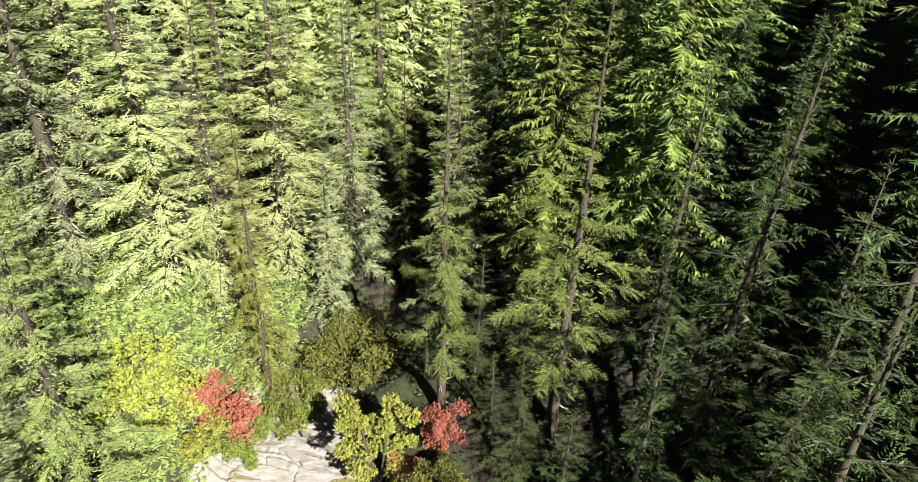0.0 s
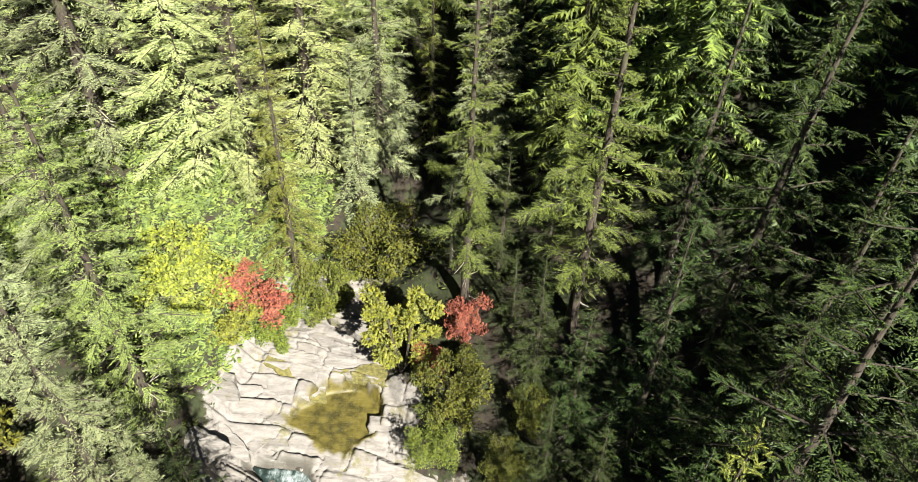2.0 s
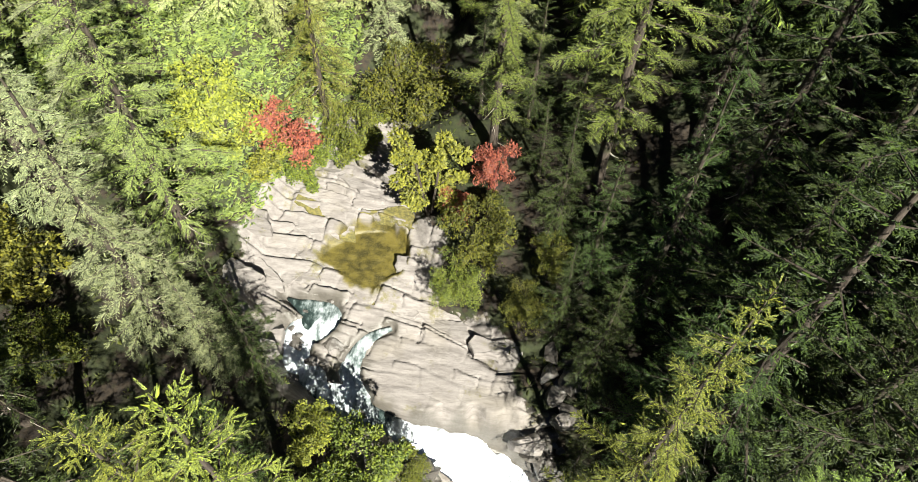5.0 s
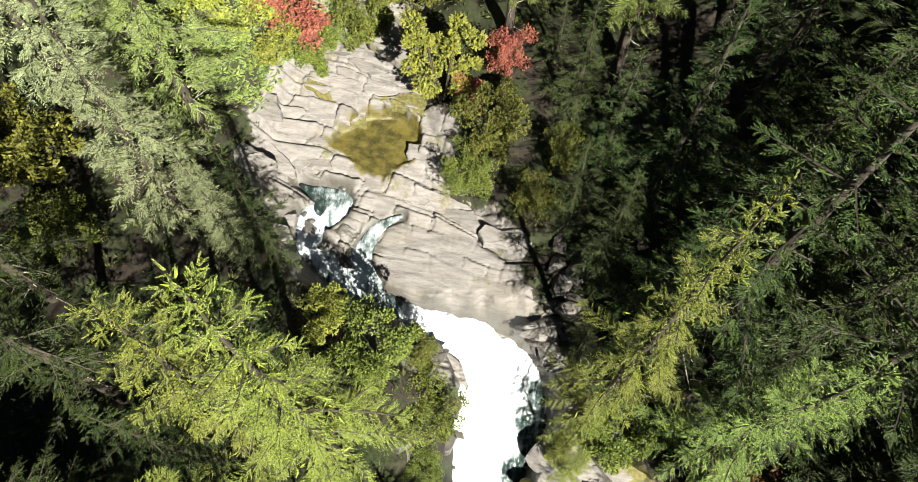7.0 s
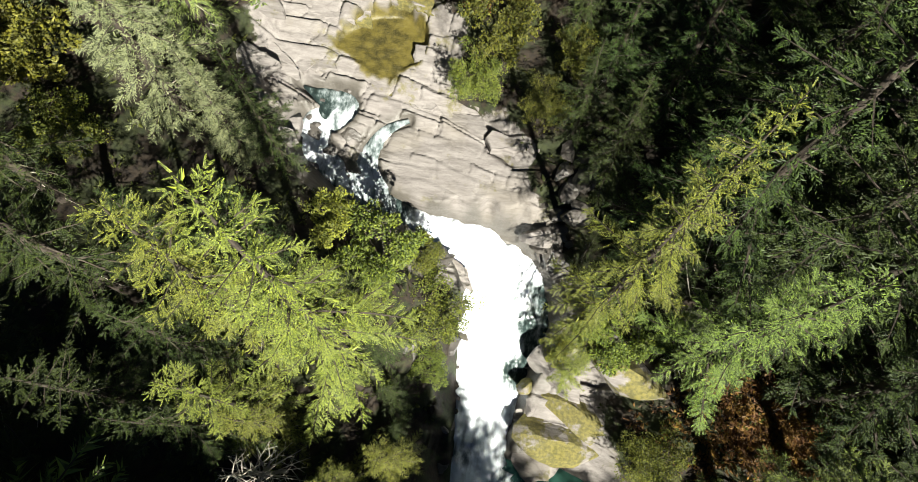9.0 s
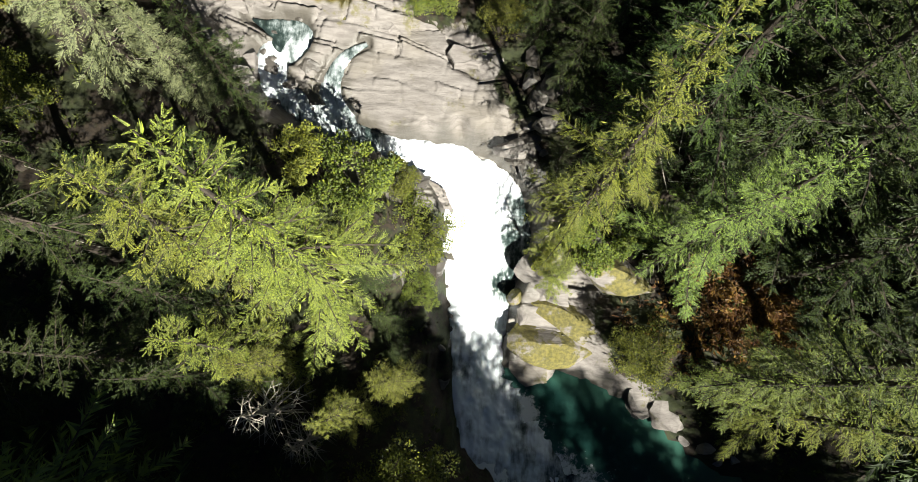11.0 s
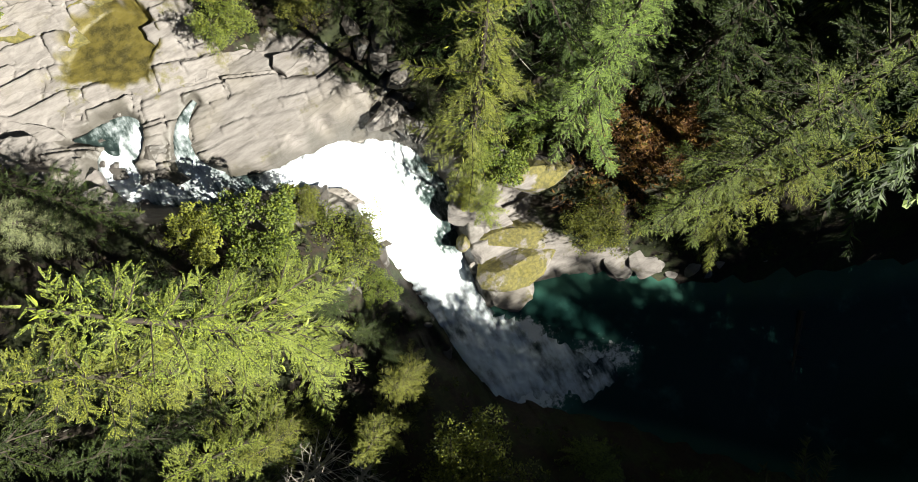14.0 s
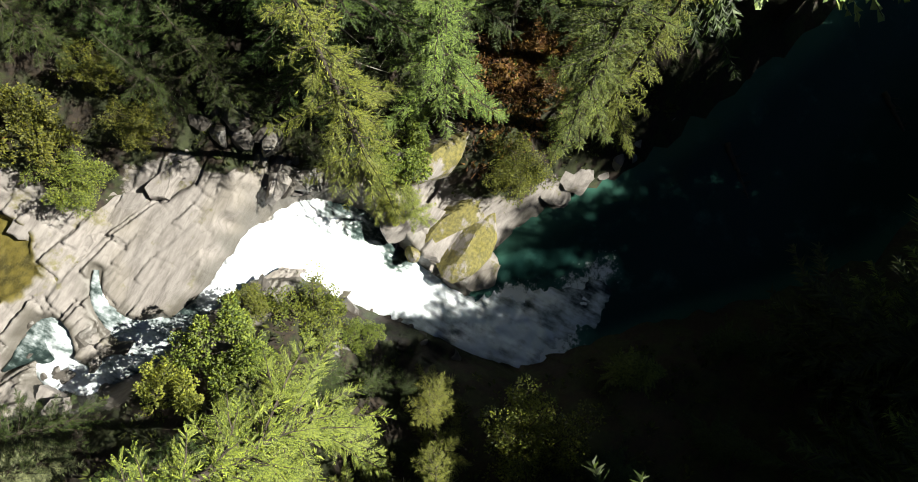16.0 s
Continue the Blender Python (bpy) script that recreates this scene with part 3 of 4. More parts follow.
def conifer(name, label, material, seed, h, reach, branches, fine, droop=0.35, bare=0.1, ragged=0.25, near=True, feather=8):
    """A conifer h metres high: tapered trunk, limbs in loose whorls, and flat sprays of needles on every limb.
    fine: sprigs along a metre of limb; bare: the share of the trunk without live limbs."""
    r = np.random.default_rng(seed)
    tz = np.linspace(0, h, 14)
    sway = np.cumsum(r.normal(0, 0.05, (14, 2)), 0) * np.linspace(0, 1, 14)[:, None]
    line = np.column_stack([sway, tz - 0.6])
    radii = 0.013 * h * (1 - tz / h) ** 0.9 + 0.02
    radii[0] *= 1.35
    trunk = tube(line, radii, 9) if near else tube(line[::2], radii[::2], 6)
    wood, dead, blades = [], [], []
    gaps = r.uniform(0, 2 * np.pi, 4)
    for k in range(branches):
        u = bare + (1 - bare) * (k + r.uniform(-0.4, 0.4)) / branches
        u = min(max(u, 0.02), 0.99)
        turn = k * 2.39996 + r.normal(0, 0.35)
        lush = 1 + ragged * (0.8 * math.sin(2 * turn + gaps[0] + 9 * u) + 0.6 * math.sin(turn * 3 + gaps[1] - 23 * u)) * 0.7
        live = u - bare
        size = reach * 1.08 * (1 - u) ** 0.86 * min(1.0, 0.45 + live / 0.22) * lush * r.uniform(0.72, 1.15) + 0.25
        if r.random() < 0.05 * ragged * 4:
            size *= 0.45
        root = np.array([np.interp(u * h, tz, line[:, 0]), np.interp(u * h, tz, line[:, 1]), u * h - 0.6])
        out = np.array([math.cos(turn), math.sin(turn), 0.0])
        rise = 0.75 * u ** 1.5 - 0.18 + r.normal(0, 0.07)
        s = np.linspace(0, 1, 6)
        bend = r.normal(0, 0.12)
        sidew = np.array([-out[1], out[0], 0.0])
        limb = root + size * (s[:, None] * out + (s ** 2)[:, None] * bend * sidew)
        limb[:, 2] += size * (rise * s - droop * s ** 2 * (1 - 0.5 * u) + 0.16 * s ** 4)
        if size > (1.2 if near else 4.4):
            wood.append(tube(limb[[0, 3, 5]], np.array([0.045, 0.028, 0.008]) * (0.5 + size / 5), 3))
        if not near:
            blades.append(frond(limb, size, fine, out, r))
            continue
        n = max(4, int(size * fine * 0.85))
        at = r.uniform(0.2, 1.0, n) ** 0.75
        at[: 2] = 0.97
        p = np.stack([np.interp(at, s, limb[:, c]) for c in range(3)], 1)
        d = np.stack([np.interp(at, s, np.gradient(limb[:, c])) for c in range(3)], 1)
        d /= np.linalg.norm(d, axis=1)[:, None]
        sgn = np.where(r.random(n) < 0.5, -1.0, 1.0)
        spread = r.uniform(0.5, 1.15, n)
        spread[:2] = 0.15
        lat = np.stack([-d[:, 1], d[:, 0], np.zeros(n)], 1)
        way = d * np.cos(spread)[:, None] + lat * (sgn * np.sin(spread))[:, None]
        way[:, 2] += r.normal(-0.08, 0.2, n)
        twig = np.minimum(0.34 * size * (1.05 - at) + 0.34, 1.05) * r.uniform(0.65, 1.25, n)
        up = np.tile(out * 0.6 + [0, 0, 0.75], (n, 1)) + r.normal(0, 0.24, (n, 3))
        lat2 = np.stack([-way[:, 1], way[:, 0], np.zeros(n)], 1)
        q, slim = feather, 0.3
        for j in range(q):
            last = j == q - 1
            start = p + way * (twig * (j + 0.2) / q)[:, None]
            start[:, 2] -= 0.14 * twig * (j / q) ** 2
            hand = 0.0 if last else (0.75 if j % 2 else -0.75)
            kink = way + lat2 * hand + r.normal(0, 0.22, (n, 3))
            blade = twig * 3.0 / q * (1.15 - 0.5 * j / q)
            blades.append(sprigs(start, kink, blade, np.clip(blade * slim, 0.045, 0.4) * r.uniform(0.75, 1.25, n), up))
        m = 20
        inner = np.linspace(0.0, 0.45, m)
        start = root + (out * size)[None, :] * inner[:, None] + sidew[None, :] * size * r.normal(0, 0.12, (m, 1))
        start[:, 2] += size * (rise * inner - droop * inner ** 2) - 0.12
        long, broad = 0.08 * size + 0.09, 0.02 * size + 0.03
        blades.append(sprigs(start, out + r.normal(0, 0.5, (m, 3)), np.full(m, long), np.full(m, broad), np.tile([0, 0, 1.0], (m, 1)) + r.normal(0, 0.35, (m, 3))))
    tip = np.array([line[-1]] * 8) - np.array([0, 0, 1.0]) * r.uniform(0.2, 1.6, (8, 1))
    blades.append(sprigs(tip, np.column_stack([r.normal(0, 0.5, (8, 2)), np.ones(8)]), np.full(8, 0.5), np.full(8, 0.09), np.tile([1.0, 0.3, 0], (8, 1))))
    for k in range(int(branches * 0.12) if near else 6):
        u = r.uniform(0.03, bare + 0.12)
        turn = r.uniform(0, 6.28)
        size = reach * r.uniform(0.2, 0.5)
        root = np.array([np.interp(u * h, tz, line[:, 0]), np.interp(u * h, tz, line[:, 1]), u * h - 0.6])
        out = np.array([math.cos(turn), math.sin(turn), -0.25])
        dead.append(tube(np.stack([root, root + out * size * 0.6, root + out * size + [0, 0, 0.1]]), [0.05, 0.03, 0.01], 3))
    tree = new(name)
    tagged(tree, label, "tree")
    if near:
        part("trunk", mesh_of("trunk", *joined([trunk]), BARK, True), tree)
        tagged(part("limb_wood", mesh_of("limb_wood", *joined(wood), BARK), tree), kind="stuff")
        tagged(part("deadwood", mesh_of("deadwood", *joined(dead), PALE), tree, "bleached bare lower branches"), kind="stuff")
    else:
        part("trunk", mesh_of("trunk", *joined([trunk] + wood), BARK, True), tree)
    v = np.concatenate([b[0] for b in blades])
    f, shift = [], 0
    for b in blades:
        f.append(b[1] + shift)
        shift += len(b[0])
    part("crown", mesh_of("crown", v, np.concatenate(f), material), tree)
    return tree


def broadleaf(name, label, material, seed, h, reach, leaves, size, category="tree", stems=3):
    """A leafy bush or small tree: forking stems and clumps of leaves on their ends."""
    r = np.random.default_rng(seed)
    wood, ends = [], []
    for k in range(stems):
        turn = k * 6.283 / stems + r.normal(0, 0.4)
        foot = np.array([0.12 * math.cos(turn), 0.12 * math.sin(turn), -0.3])
        mid = foot + np.array([math.cos(turn) * reach * 0.22, math.sin(turn) * reach * 0.22, h * 0.45])
        top = mid + np.array([math.cos(turn) * reach * 0.2, math.sin(turn) * reach * 0.2, h * 0.45])
        wood.append(tube(np.stack([foot, mid, top]), [0.02 * h, 0.014 * h, 0.006 * h], 6))
        for j in range(9):
            a = r.uniform(0.3, 1.0)
            b = mid * (1 - a) + top * a if r.random() < 0.6 else foot * (1 - a) + mid * a
            t2 = turn + r.normal(0, 1.3)
            e = b + np.array([math.cos(t2), math.sin(t2), 0]) * reach * r.uniform(0.35, 0.95) + [0, 0, h * r.uniform(-0.05, 0.2)]
            wood.append(tube(np.stack([b, (b + e) / 2 + [0, 0, 0.1 * h], e]), [0.008 * h, 0.005 * h, 0.003 * h], 4))
            ends += [e, (b * 0.4 + e * 0.6) + [0, 0, 0.08 * h]]
        ends.append(top)
    ends = np.array(ends)
    pick = r.integers(0, len(ends), leaves)
    ball = r.normal(0, 1, (leaves, 3))
    ball /= np.linalg.norm(ball, axis=1)[:, None]
    clump = r.uniform(0.16, 0.34, len(ends))[pick] * reach
    base = ends[pick] + ball * (clump * r.uniform(0.35, 1.0, leaves) ** 0.5)[:, None] * [1, 1, 0.75]
    base[:, 2] = np.maximum(base[:, 2], 0.05)
    way = ball * [1, 1, 0.3] + r.normal(0, 0.5, (leaves, 3)) + [0, 0, -0.15]
    up = ball * [0.7, 0.7, 0.4] + [0, 0, 0.7] + r.normal(0, 0.3, (leaves, 3))
    v, f = sprigs(base, way, size * r.uniform(0.7, 1.3, leaves), size * r.uniform(0.5, 0.9, leaves), up)
    tree = new(name)
    tagged(tree, label, category)
    part("stem", mesh_of("stem", *joined(wood), BARK), tree)
    part("crown", mesh_of("crown", v, f, material), tree)
    return tree


def stone(name, material, seed, rough=0.05):
    """A boulder of about one metre: a ball cut flat by random planes, its edges a little worn."""
    r = np.random.default_rng(seed)
    bm = bmesh.new()
    bmesh.ops.create_icosphere(bm, subdivisions=3, radius=1)
    v = np.array([q.co for q in bm.verts])
    f = [[q.index for q in p.verts] for p in bm.faces]
    bm.free()
    for _ in range(15):
        n = r.normal(0, 1, 3)
        n /= np.linalg.norm(n)
        d = r.uniform(0.36, 0.7)
        v = v - n[None, :] * np.maximum(0, v @ n - d)[:, None]
    for q in range(len(v)):
        p = Vector(v[q])
        v[q] += v[q] * (noise.noise(p * 2.1 + Vector((seed, 0, 0))) * rough * 2 + noise.noise(p * 6.0) * rough)
    return mesh_of(name, v, f, material, False)


def stand(x, y, sink=0.0):
    return float(land(x, y, False)[0][0]) - sink


def plant(tree, x, y, scale, turn, spread=1.0, first=False):
    m = Matrix.Translation((x, y, stand(x, y, 0.1))) @ Matrix.Rotation(radians(turn), 4, "Z") @ Matrix.Diagonal((scale * spread, scale * spread, scale, 1))
    if first:
        tree.matrix_basis = m
        return tree
    return copy_thing(tree, m)


class Kind:
    """One model of tree; the first planting takes the model itself, the others copy it."""

    def __init__(self, tree, height):
        self.tree, self.height, self.used = tree, height, False

    def plant(self, x, y, h, turn=0.0, spread=1.0):
        s = h / self.height
        if not self.used:
            self.used = True
            self.base = self.tree
            return plant(self.tree, x, y, s, turn, spread, True)
        m = Matrix.Translation((x, y, stand(x, y, 0.1))) @ Matrix.Rotation(radians(turn), 4, "Z") @ Matrix.Diagonal((s * spread, s * spread, s, 1))
        keep = self.tree.matrix_basis.copy()
        self.tree.matrix_basis = Matrix.Identity(4)
        made = copy_thing(self.tree, m)
        self.tree.matrix_basis = keep
        return made



# ---- broken layers of bedrock

def clip_cell(poly, p, q):
    """The part of a polygon nearer to p than to q."""
    mid, n = (p + q) / 2, q - p
    out = []
    for i in range(len(poly)):
        a, b = poly[i], poly[(i + 1) % len(poly)]
        da, db = float((a - mid) @ n), float((b - mid) @ n)
        if da <= 0:
            out.append(a)
        if da * db < 0:
            out.append(a + (b - a) * da / (da - db))
    return out


def rock_plate(outline, z, tilt, thick, r):
    """One slab of rock from its outline: ragged sides, a worn rim, and a nearly flat top."""
    c = np.mean(outline, 0)
    pts = []
    for i in range(len(outline)):
        a, b = outline[i], outline[(i + 1) % len(outline)]
        n = max(1, int(np.hypot(*(b - a)) / 0.45))
        for k in range(n):
            p = a + (b - a) * k / n
            pts.append(p + (r.normal(0, 0.075, 2) if k else r.normal(0, 0.04, 2)))
    pts = np.array(pts)
    span = pts - c
    size = np.hypot(span[:, 0], span[:, 1])[:, None]
    rings = []
    for shrink, drop in ((0.05, thick), (0.05, 0.12), (0.13, 0.03), (0.3, 0.0)):
        p = c + span * (1 - np.minimum(shrink / np.maximum(size, 0.1), 0.6))
        h = z - drop + (p - c) @ tilt + (r.normal(0, 0.02, len(p)) if drop < thick else 0)
        rings.append(np.column_stack([p, h]))
    m = len(pts)
    v = np.concatenate(rings + [np.array([[c[0], c[1], z + 0.03]])])
    f = []
    for k in range(3):
        for i in range(m):
            j = (i + 1) % m
            f.append([k * m + i, k * m + j, (k + 1) * m + j, (k + 1) * m + i])
    f += [[3 * m + i, 3 * m + (i + 1) % m, 4 * m] for i in range(m)]
    return v, f


def bedrock():
    r = np.random.default_rng(91)
    turn = np.array([[0.97, -0.24], [0.24, 0.97]])
    seeds = []
    for i in range(-10, 8):
        for j in range(4, 56):
            u, v = (i + 0.5 * (j % 2) + r.uniform(-0.5, 0.5)) * 3.7, (j + r.uniform(-0.45, 0.45)) * 0.8
            x, y = np.array([u, v]) @ turn
            if math.hypot((x - SLAB[0]) / 7.0, (y - SLAB[1]) / 4.2) < 1 or r.random() < 0.5:
                continue
            seeds.append((u, v))
    seeds = np.array(seeds)
    stretch = np.array([1.0, 2.6])
    root = tagged(new("bedrock"), "pale grey cracked bedrock slabs in the creek bed", "bedrock", kind="structure")
    cx, cy, rx, ry = MOSS_POOL
    flat = seeds * stretch
    for k in range(len(seeds)):
        x, y = seeds[k] @ turn
        z, e = land(x, y, False)
        edge = (np.hypot(x - RUN[:, 0], y - RUN[:, 1]) - RUN[:, 3]).min()
        q = math.hypot((x - cx) / rx, (y - cy) / ry)
        if e[0] > 1.3 or y < 16.2 or y > 42.5 or edge < 1.5 or q < 1.3:
            continue
        near_ones = np.argsort(((flat - flat[k]) ** 2).sum(1))[1:22]
        poly = [flat[k] + np.array(d) * 11.0 for d in ((-1, -1), (1, -1), (1, 1), (-1, 1))]
        for n in near_ones:
            poly = clip_cell(poly, flat[k], flat[n])
        if len(poly) < 3:
            continue
        outline = [(p / stretch) @ turn for p in poly]
        wide = max(np.hypot(*(p - np.array([x, y]))) for p in outline)
        c = np.mean(outline, 0)
        outline = [c + (p - c) * (1 - 0.035 / max(0.3, np.hypot(*(p - c)) * 0.5)) for p in outline]
        zs, _ = land(np.array([p[0] for p in outline]), np.array([p[1] for p in outline]), False)
        h = 0.5 * float(np.median(zs)) + 0.5 * float(z[0]) + r.choice([-0.42, -0.25, -0.05, 0.12, 0.3]) + r.uniform(-0.08, 0.08) - (0.35 if edge < 0.6 else 0)
        tilt = np.array([r.normal(0, 0.06), 0.12 + r.normal(0, 0.08)])
        v, f = rock_plate(outline, h, tilt, 0.9, r)
        ob = part("slab", mesh_of("slab", v, f, MOSSY if q < 1.7 and r.random() < 0.4 else ROCK), root)
    return root



def dead_tree(x, y, h, seed):
    """A bleached snag: bare trunk and bare drooping limbs."""
    r = np.random.default_rng(seed)
    tree = tagged(new("dead_tree"), "bleached dead conifer with bare branches", "tree")
    tz = np.linspace(-0.4, h, 8)
    part("trunk", mesh_of("trunk", *joined([tube(np.column_stack([r.normal(0, 0.06, (8, 2)), tz]), 0.16 * (1 - tz / h * 0.9), 7)]), PALE, True), tree)
    limbs = []
    for k in range(46):
        u = r.uniform(0.25, 0.98)
        t, size = k * 2.4 + r.normal(0, 0.3), (1 - u) * h * 0.3 * r.uniform(0.5, 1.1) + 0.5
        out = np.array([math.cos(t), math.sin(t), 0.0])
        root = np.array([0, 0, u * h])
        p = np.stack([root, root + out * size * 0.5 + [0, 0, 0.1 * size], root + out * size - [0, 0, 0.1 * size]])
        limbs.append(tube(p, [0.05, 0.03, 0.012], 4))
        for s in (-1, 1):
            q = root + out * size * r.uniform(0.4, 0.8) + [0, 0, 0.06 * size]
            way = out * 0.6 + np.array([-out[1], out[0], 0]) * s * 0.8 + [0, 0, r.normal(0, 0.2)]
            limbs.append(tube(np.stack([q, q + way * size * 0.2, q + way * size * 0.42]), [0.022, 0.016, 0.008], 3))
    tagged(part("limb_wood", mesh_of("limb_wood", *joined(limbs), PALE), tree), kind="stuff")
    tree.matrix_basis = Matrix.Translation((x, y, stand(x, y)))
    return tree


def log(a, b, radius, label):
    """A fallen trunk from a to b, with broken ends and limb stubs."""
    a, b = np.array(a, float), np.array(b, float)
    r = np.random.default_rng(int(abs(a[0] * 10)))
    u = np.linspace(0, 1, 9)[:, None]
    line = a + (b - a) * u + r.normal(0, 0.05, (9, 3))
    stubs = []
    for k in range(7):
        p = a + (b - a) * r.uniform(0.1, 0.95)
        stubs.append(tube(np.stack([p, p + r.normal(0, 0.35, 3) + [0, 0, 0.25], p + r.normal(0, 0.5, 3) + [0, 0, 0.5]]), [0.05, 0.035, 0.015], 4))
    ob = new("log", mesh_of("log", *joined([tube(line, radius * (1 - 0.55 * u[:, 0]), 9)] + stubs), BARK, True))
    return tagged(ob, label, "log")


# ---------------------------------------------------------------- the place
ground()
stream()
pool()
bedrock()

# ---- boulders by the falls and along the pool
BLOCKS = [stone("boulder", ROCK, s) for s in (1, 2, 3, 4)]
WET_AND_SHADED_BLOCKS = [stone("boulder", WET_AND_SHADED, s) for s in (6, 7, 8)]
MOSSY_BLOCKS = [stone("boulder", MOSSY, s) for s in (11, 12, 13)]


def boulder(x, y, z, wide, deep, high, turn, mossy=False, label=""):
    # blocks labelled shaded are dry; the dark rock stands for their shade
    pool_of = WET_AND_SHADED_BLOCKS if "wet" in label or "shaded" in label else MOSSY_BLOCKS if mossy else BLOCKS
    ob = new("boulder", pool_of[int(abs(x * 7 + y * 3)) % len(pool_of)])
    ob.matrix_basis = Matrix.Translation((x, y, z)) @ Matrix.Rotation(radians(turn), 4, "Z") @ Matrix.Diagonal((wide * 0.72, deep * 0.72, high * 0.72, 1))
    return tagged(ob, label or ("grey boulder patched with yellow moss beside the falls" if mossy else "pale grey angular boulder at the water's edge"), "boulder", "creek boulders")


# x, y, z, width, depth, height, turn, mossy
for row in [
    (8.4, 8.0, 4.4, 5.2, 3.4, 3.0, -38, False), (10.2, 5.5, 3.2, 8.8, 3.4, 2.8, -22, True), (9.7, 2.9, 1.7, 8.0, 5.2, 2.8, -8, True),
    (7.4, 1.1, 0.6, 5.6, 4.2, 2.6, 12, False), (13.8, 8.4, 7.4, 7.2, 4.0, 3.4, -25, True), (5.8, 7.0, 2.7, 2.0, 1.7, 2.2, 40, True),
    (6.4, 5.5, 2.6, 1.9, 1.4, 1.8, 70, False), (5.6, 4.2, 1.6, 1.7, 1.2, 2.0, 10, False), (6.2, 3.0, 1.4, 2.2, 1.4, 1.6, 50, False), (17.4, -2.0, 0.6, 3.4, 2.8, 2.4, 30, False),
    (19.4, -2.7, 1.2, 4.6, 3.2, 2.6, -10, False), (22.8, -5.0, 0.9, 2.8, 2.0, 2.0, 50, False), (26.2, -5.8, 0.9, 2.4, 1.8, 1.8, 15, False),
    (29.4, -6.6, 0.8, 2.8, 1.9, 1.7, 75, False), (24.6, -6.4, 0.3, 1.8, 1.3, 1.2, 15, False), (21.4, -4.9, 0.3, 1.7, 1.4, 1.2, 65, False), (32.5, -7.8, 0.6, 2.4, 1.8, 1.5, 35, False),
]:
    boulder(*row)
for row in [
    (-12.6, 23.0, 11.9, 2.8, 1.5, 1.5, -20, True), (-13.4, 22.0, 11.4, 1.6, 1.0, 1.0, 30, False), (-11.6, 21.2, 11.3, 2.0, 1.1, 1.2, -40, False), (-1.9, 14.5, 8.6, 4.2, 1.9, 2.4, -32, False),
    (-4.6, 15.6, 8.8, 2.6, 1.4, 1.6, -30, False), (-1.6, 12.4, 5.2, 1.8, 2.4, 3.0, 10, False), (-2.0, 9.6, 3.2, 2.2, 2.4, 2.8, 15, False), (-1.8, 6.2, 2.0, 1.8, 2.6, 2.4, 10, False),
    (-4.6, 7.4, 8.4, 2.4, 1.9, 2.0, 35, False), (-1.2, 2.4, 1.2, 2.0, 2.4, 2.2, 35, False), (-0.6, -0.8, 0.5, 1.8, 2.2, 1.8, 5, False), (4.6, 17.6, 10.4, 2.8, 2.0, 2.4, -20, False), (6.6, 19.4, 12.0, 2.4, 1.8, 1.6, 20, False),
]:
    boulder(*row, label="" if row[0] > 3 or row[3] > 4 else "dark wet boulder on the bank of the rushing creek")
heap = np.random.default_rng(33)
for k in range(34):
    x, y = (heap.uniform(3.6, 8.6), heap.uniform(16.6, 24.5)) if k < 20 else (heap.uniform(-8.5, -2.4), heap.uniform(13.2, 16.4))
    w = heap.uniform(0.6, 1.9)
    boulder(x, y, stand(x, y) + 0.15 * w, w * 1.3, w, w * 0.8, heap.uniform(0, 360), heap.random() < 0.25, "grey block among the broken rocks of the bank, coloured dark as if shaded")

# cobbles and blocks along the running water
chips = np.random.default_rng(14)
for k in range(46):
    x, y, z, wide, _ = RUN[int(chips.integers(14, 190))]
    t = chips.uniform(0, 6.28)
    x, y = x + math.cos(t) * wide * chips.uniform(0.95, 1.35), y + math.sin(t) * wide * chips.uniform(0.95, 1.35)
    s = chips.uniform(0.4, 1.2)
    boulder(x, y, min(stand(x, y), z + 0.2) + 0.05, s * 1.3, s * 0.9, s * 0.7, chips.uniform(0, 360), chips.random() < 0.2, "wet grey rock at the edge of the rushing creek")

for k in range(14):
    x, y, z, wide, _ = RUN[int(chips.integers(10, 90))]
    t = chips.uniform(0, 6.28)
    s = chips.uniform(0.3, 0.75)
    boulder(x + math.cos(t) * wide * 0.75, y + math.sin(t) * wide * 0.75, z - 0.12, s * 1.6, s, s * 0.75, chips.uniform(-40, 10), False, "dark wet rock standing in the rushing creek")

log((29.9, -13.9, 0.15), (26.1, -18.0, -0.1), 0.28, "sunken grey driftwood log in the pool")
log((42.1, -25.2, 0.2), (39.5, -28.5, 0.0), 0.25, "sunken grey driftwood log in the pool")
dead_tree(-11.0, -2.8, 14, 5)
dead_tree(-9.4, -5.0, 8, 6)

# ---- trees by the creek
NEAR = "tall fir on the forested creek bank"
fir_b = Kind(conifer("fir_tree", NEAR, FIR, 2, 30, 3.8, 100, 12, 0.45, 0.16, 0.7, feather=14), 30)
fir_c = Kind(conifer("fir_tree", "ragged tall fir with bare lower branches", FIR, 3, 32, 4.3, 88, 17, 0.4, 0.16, 1.0, feather=13), 32)
# shaded copy of the fir: its needles carry the bank's shade as colour
fir_d = Kind(conifer("fir_tree", NEAR, FIR_IN_SHADE, 9, 30, 4.0, 92, 9, 0.42, 0.12, 0.8, feather=13), 30)
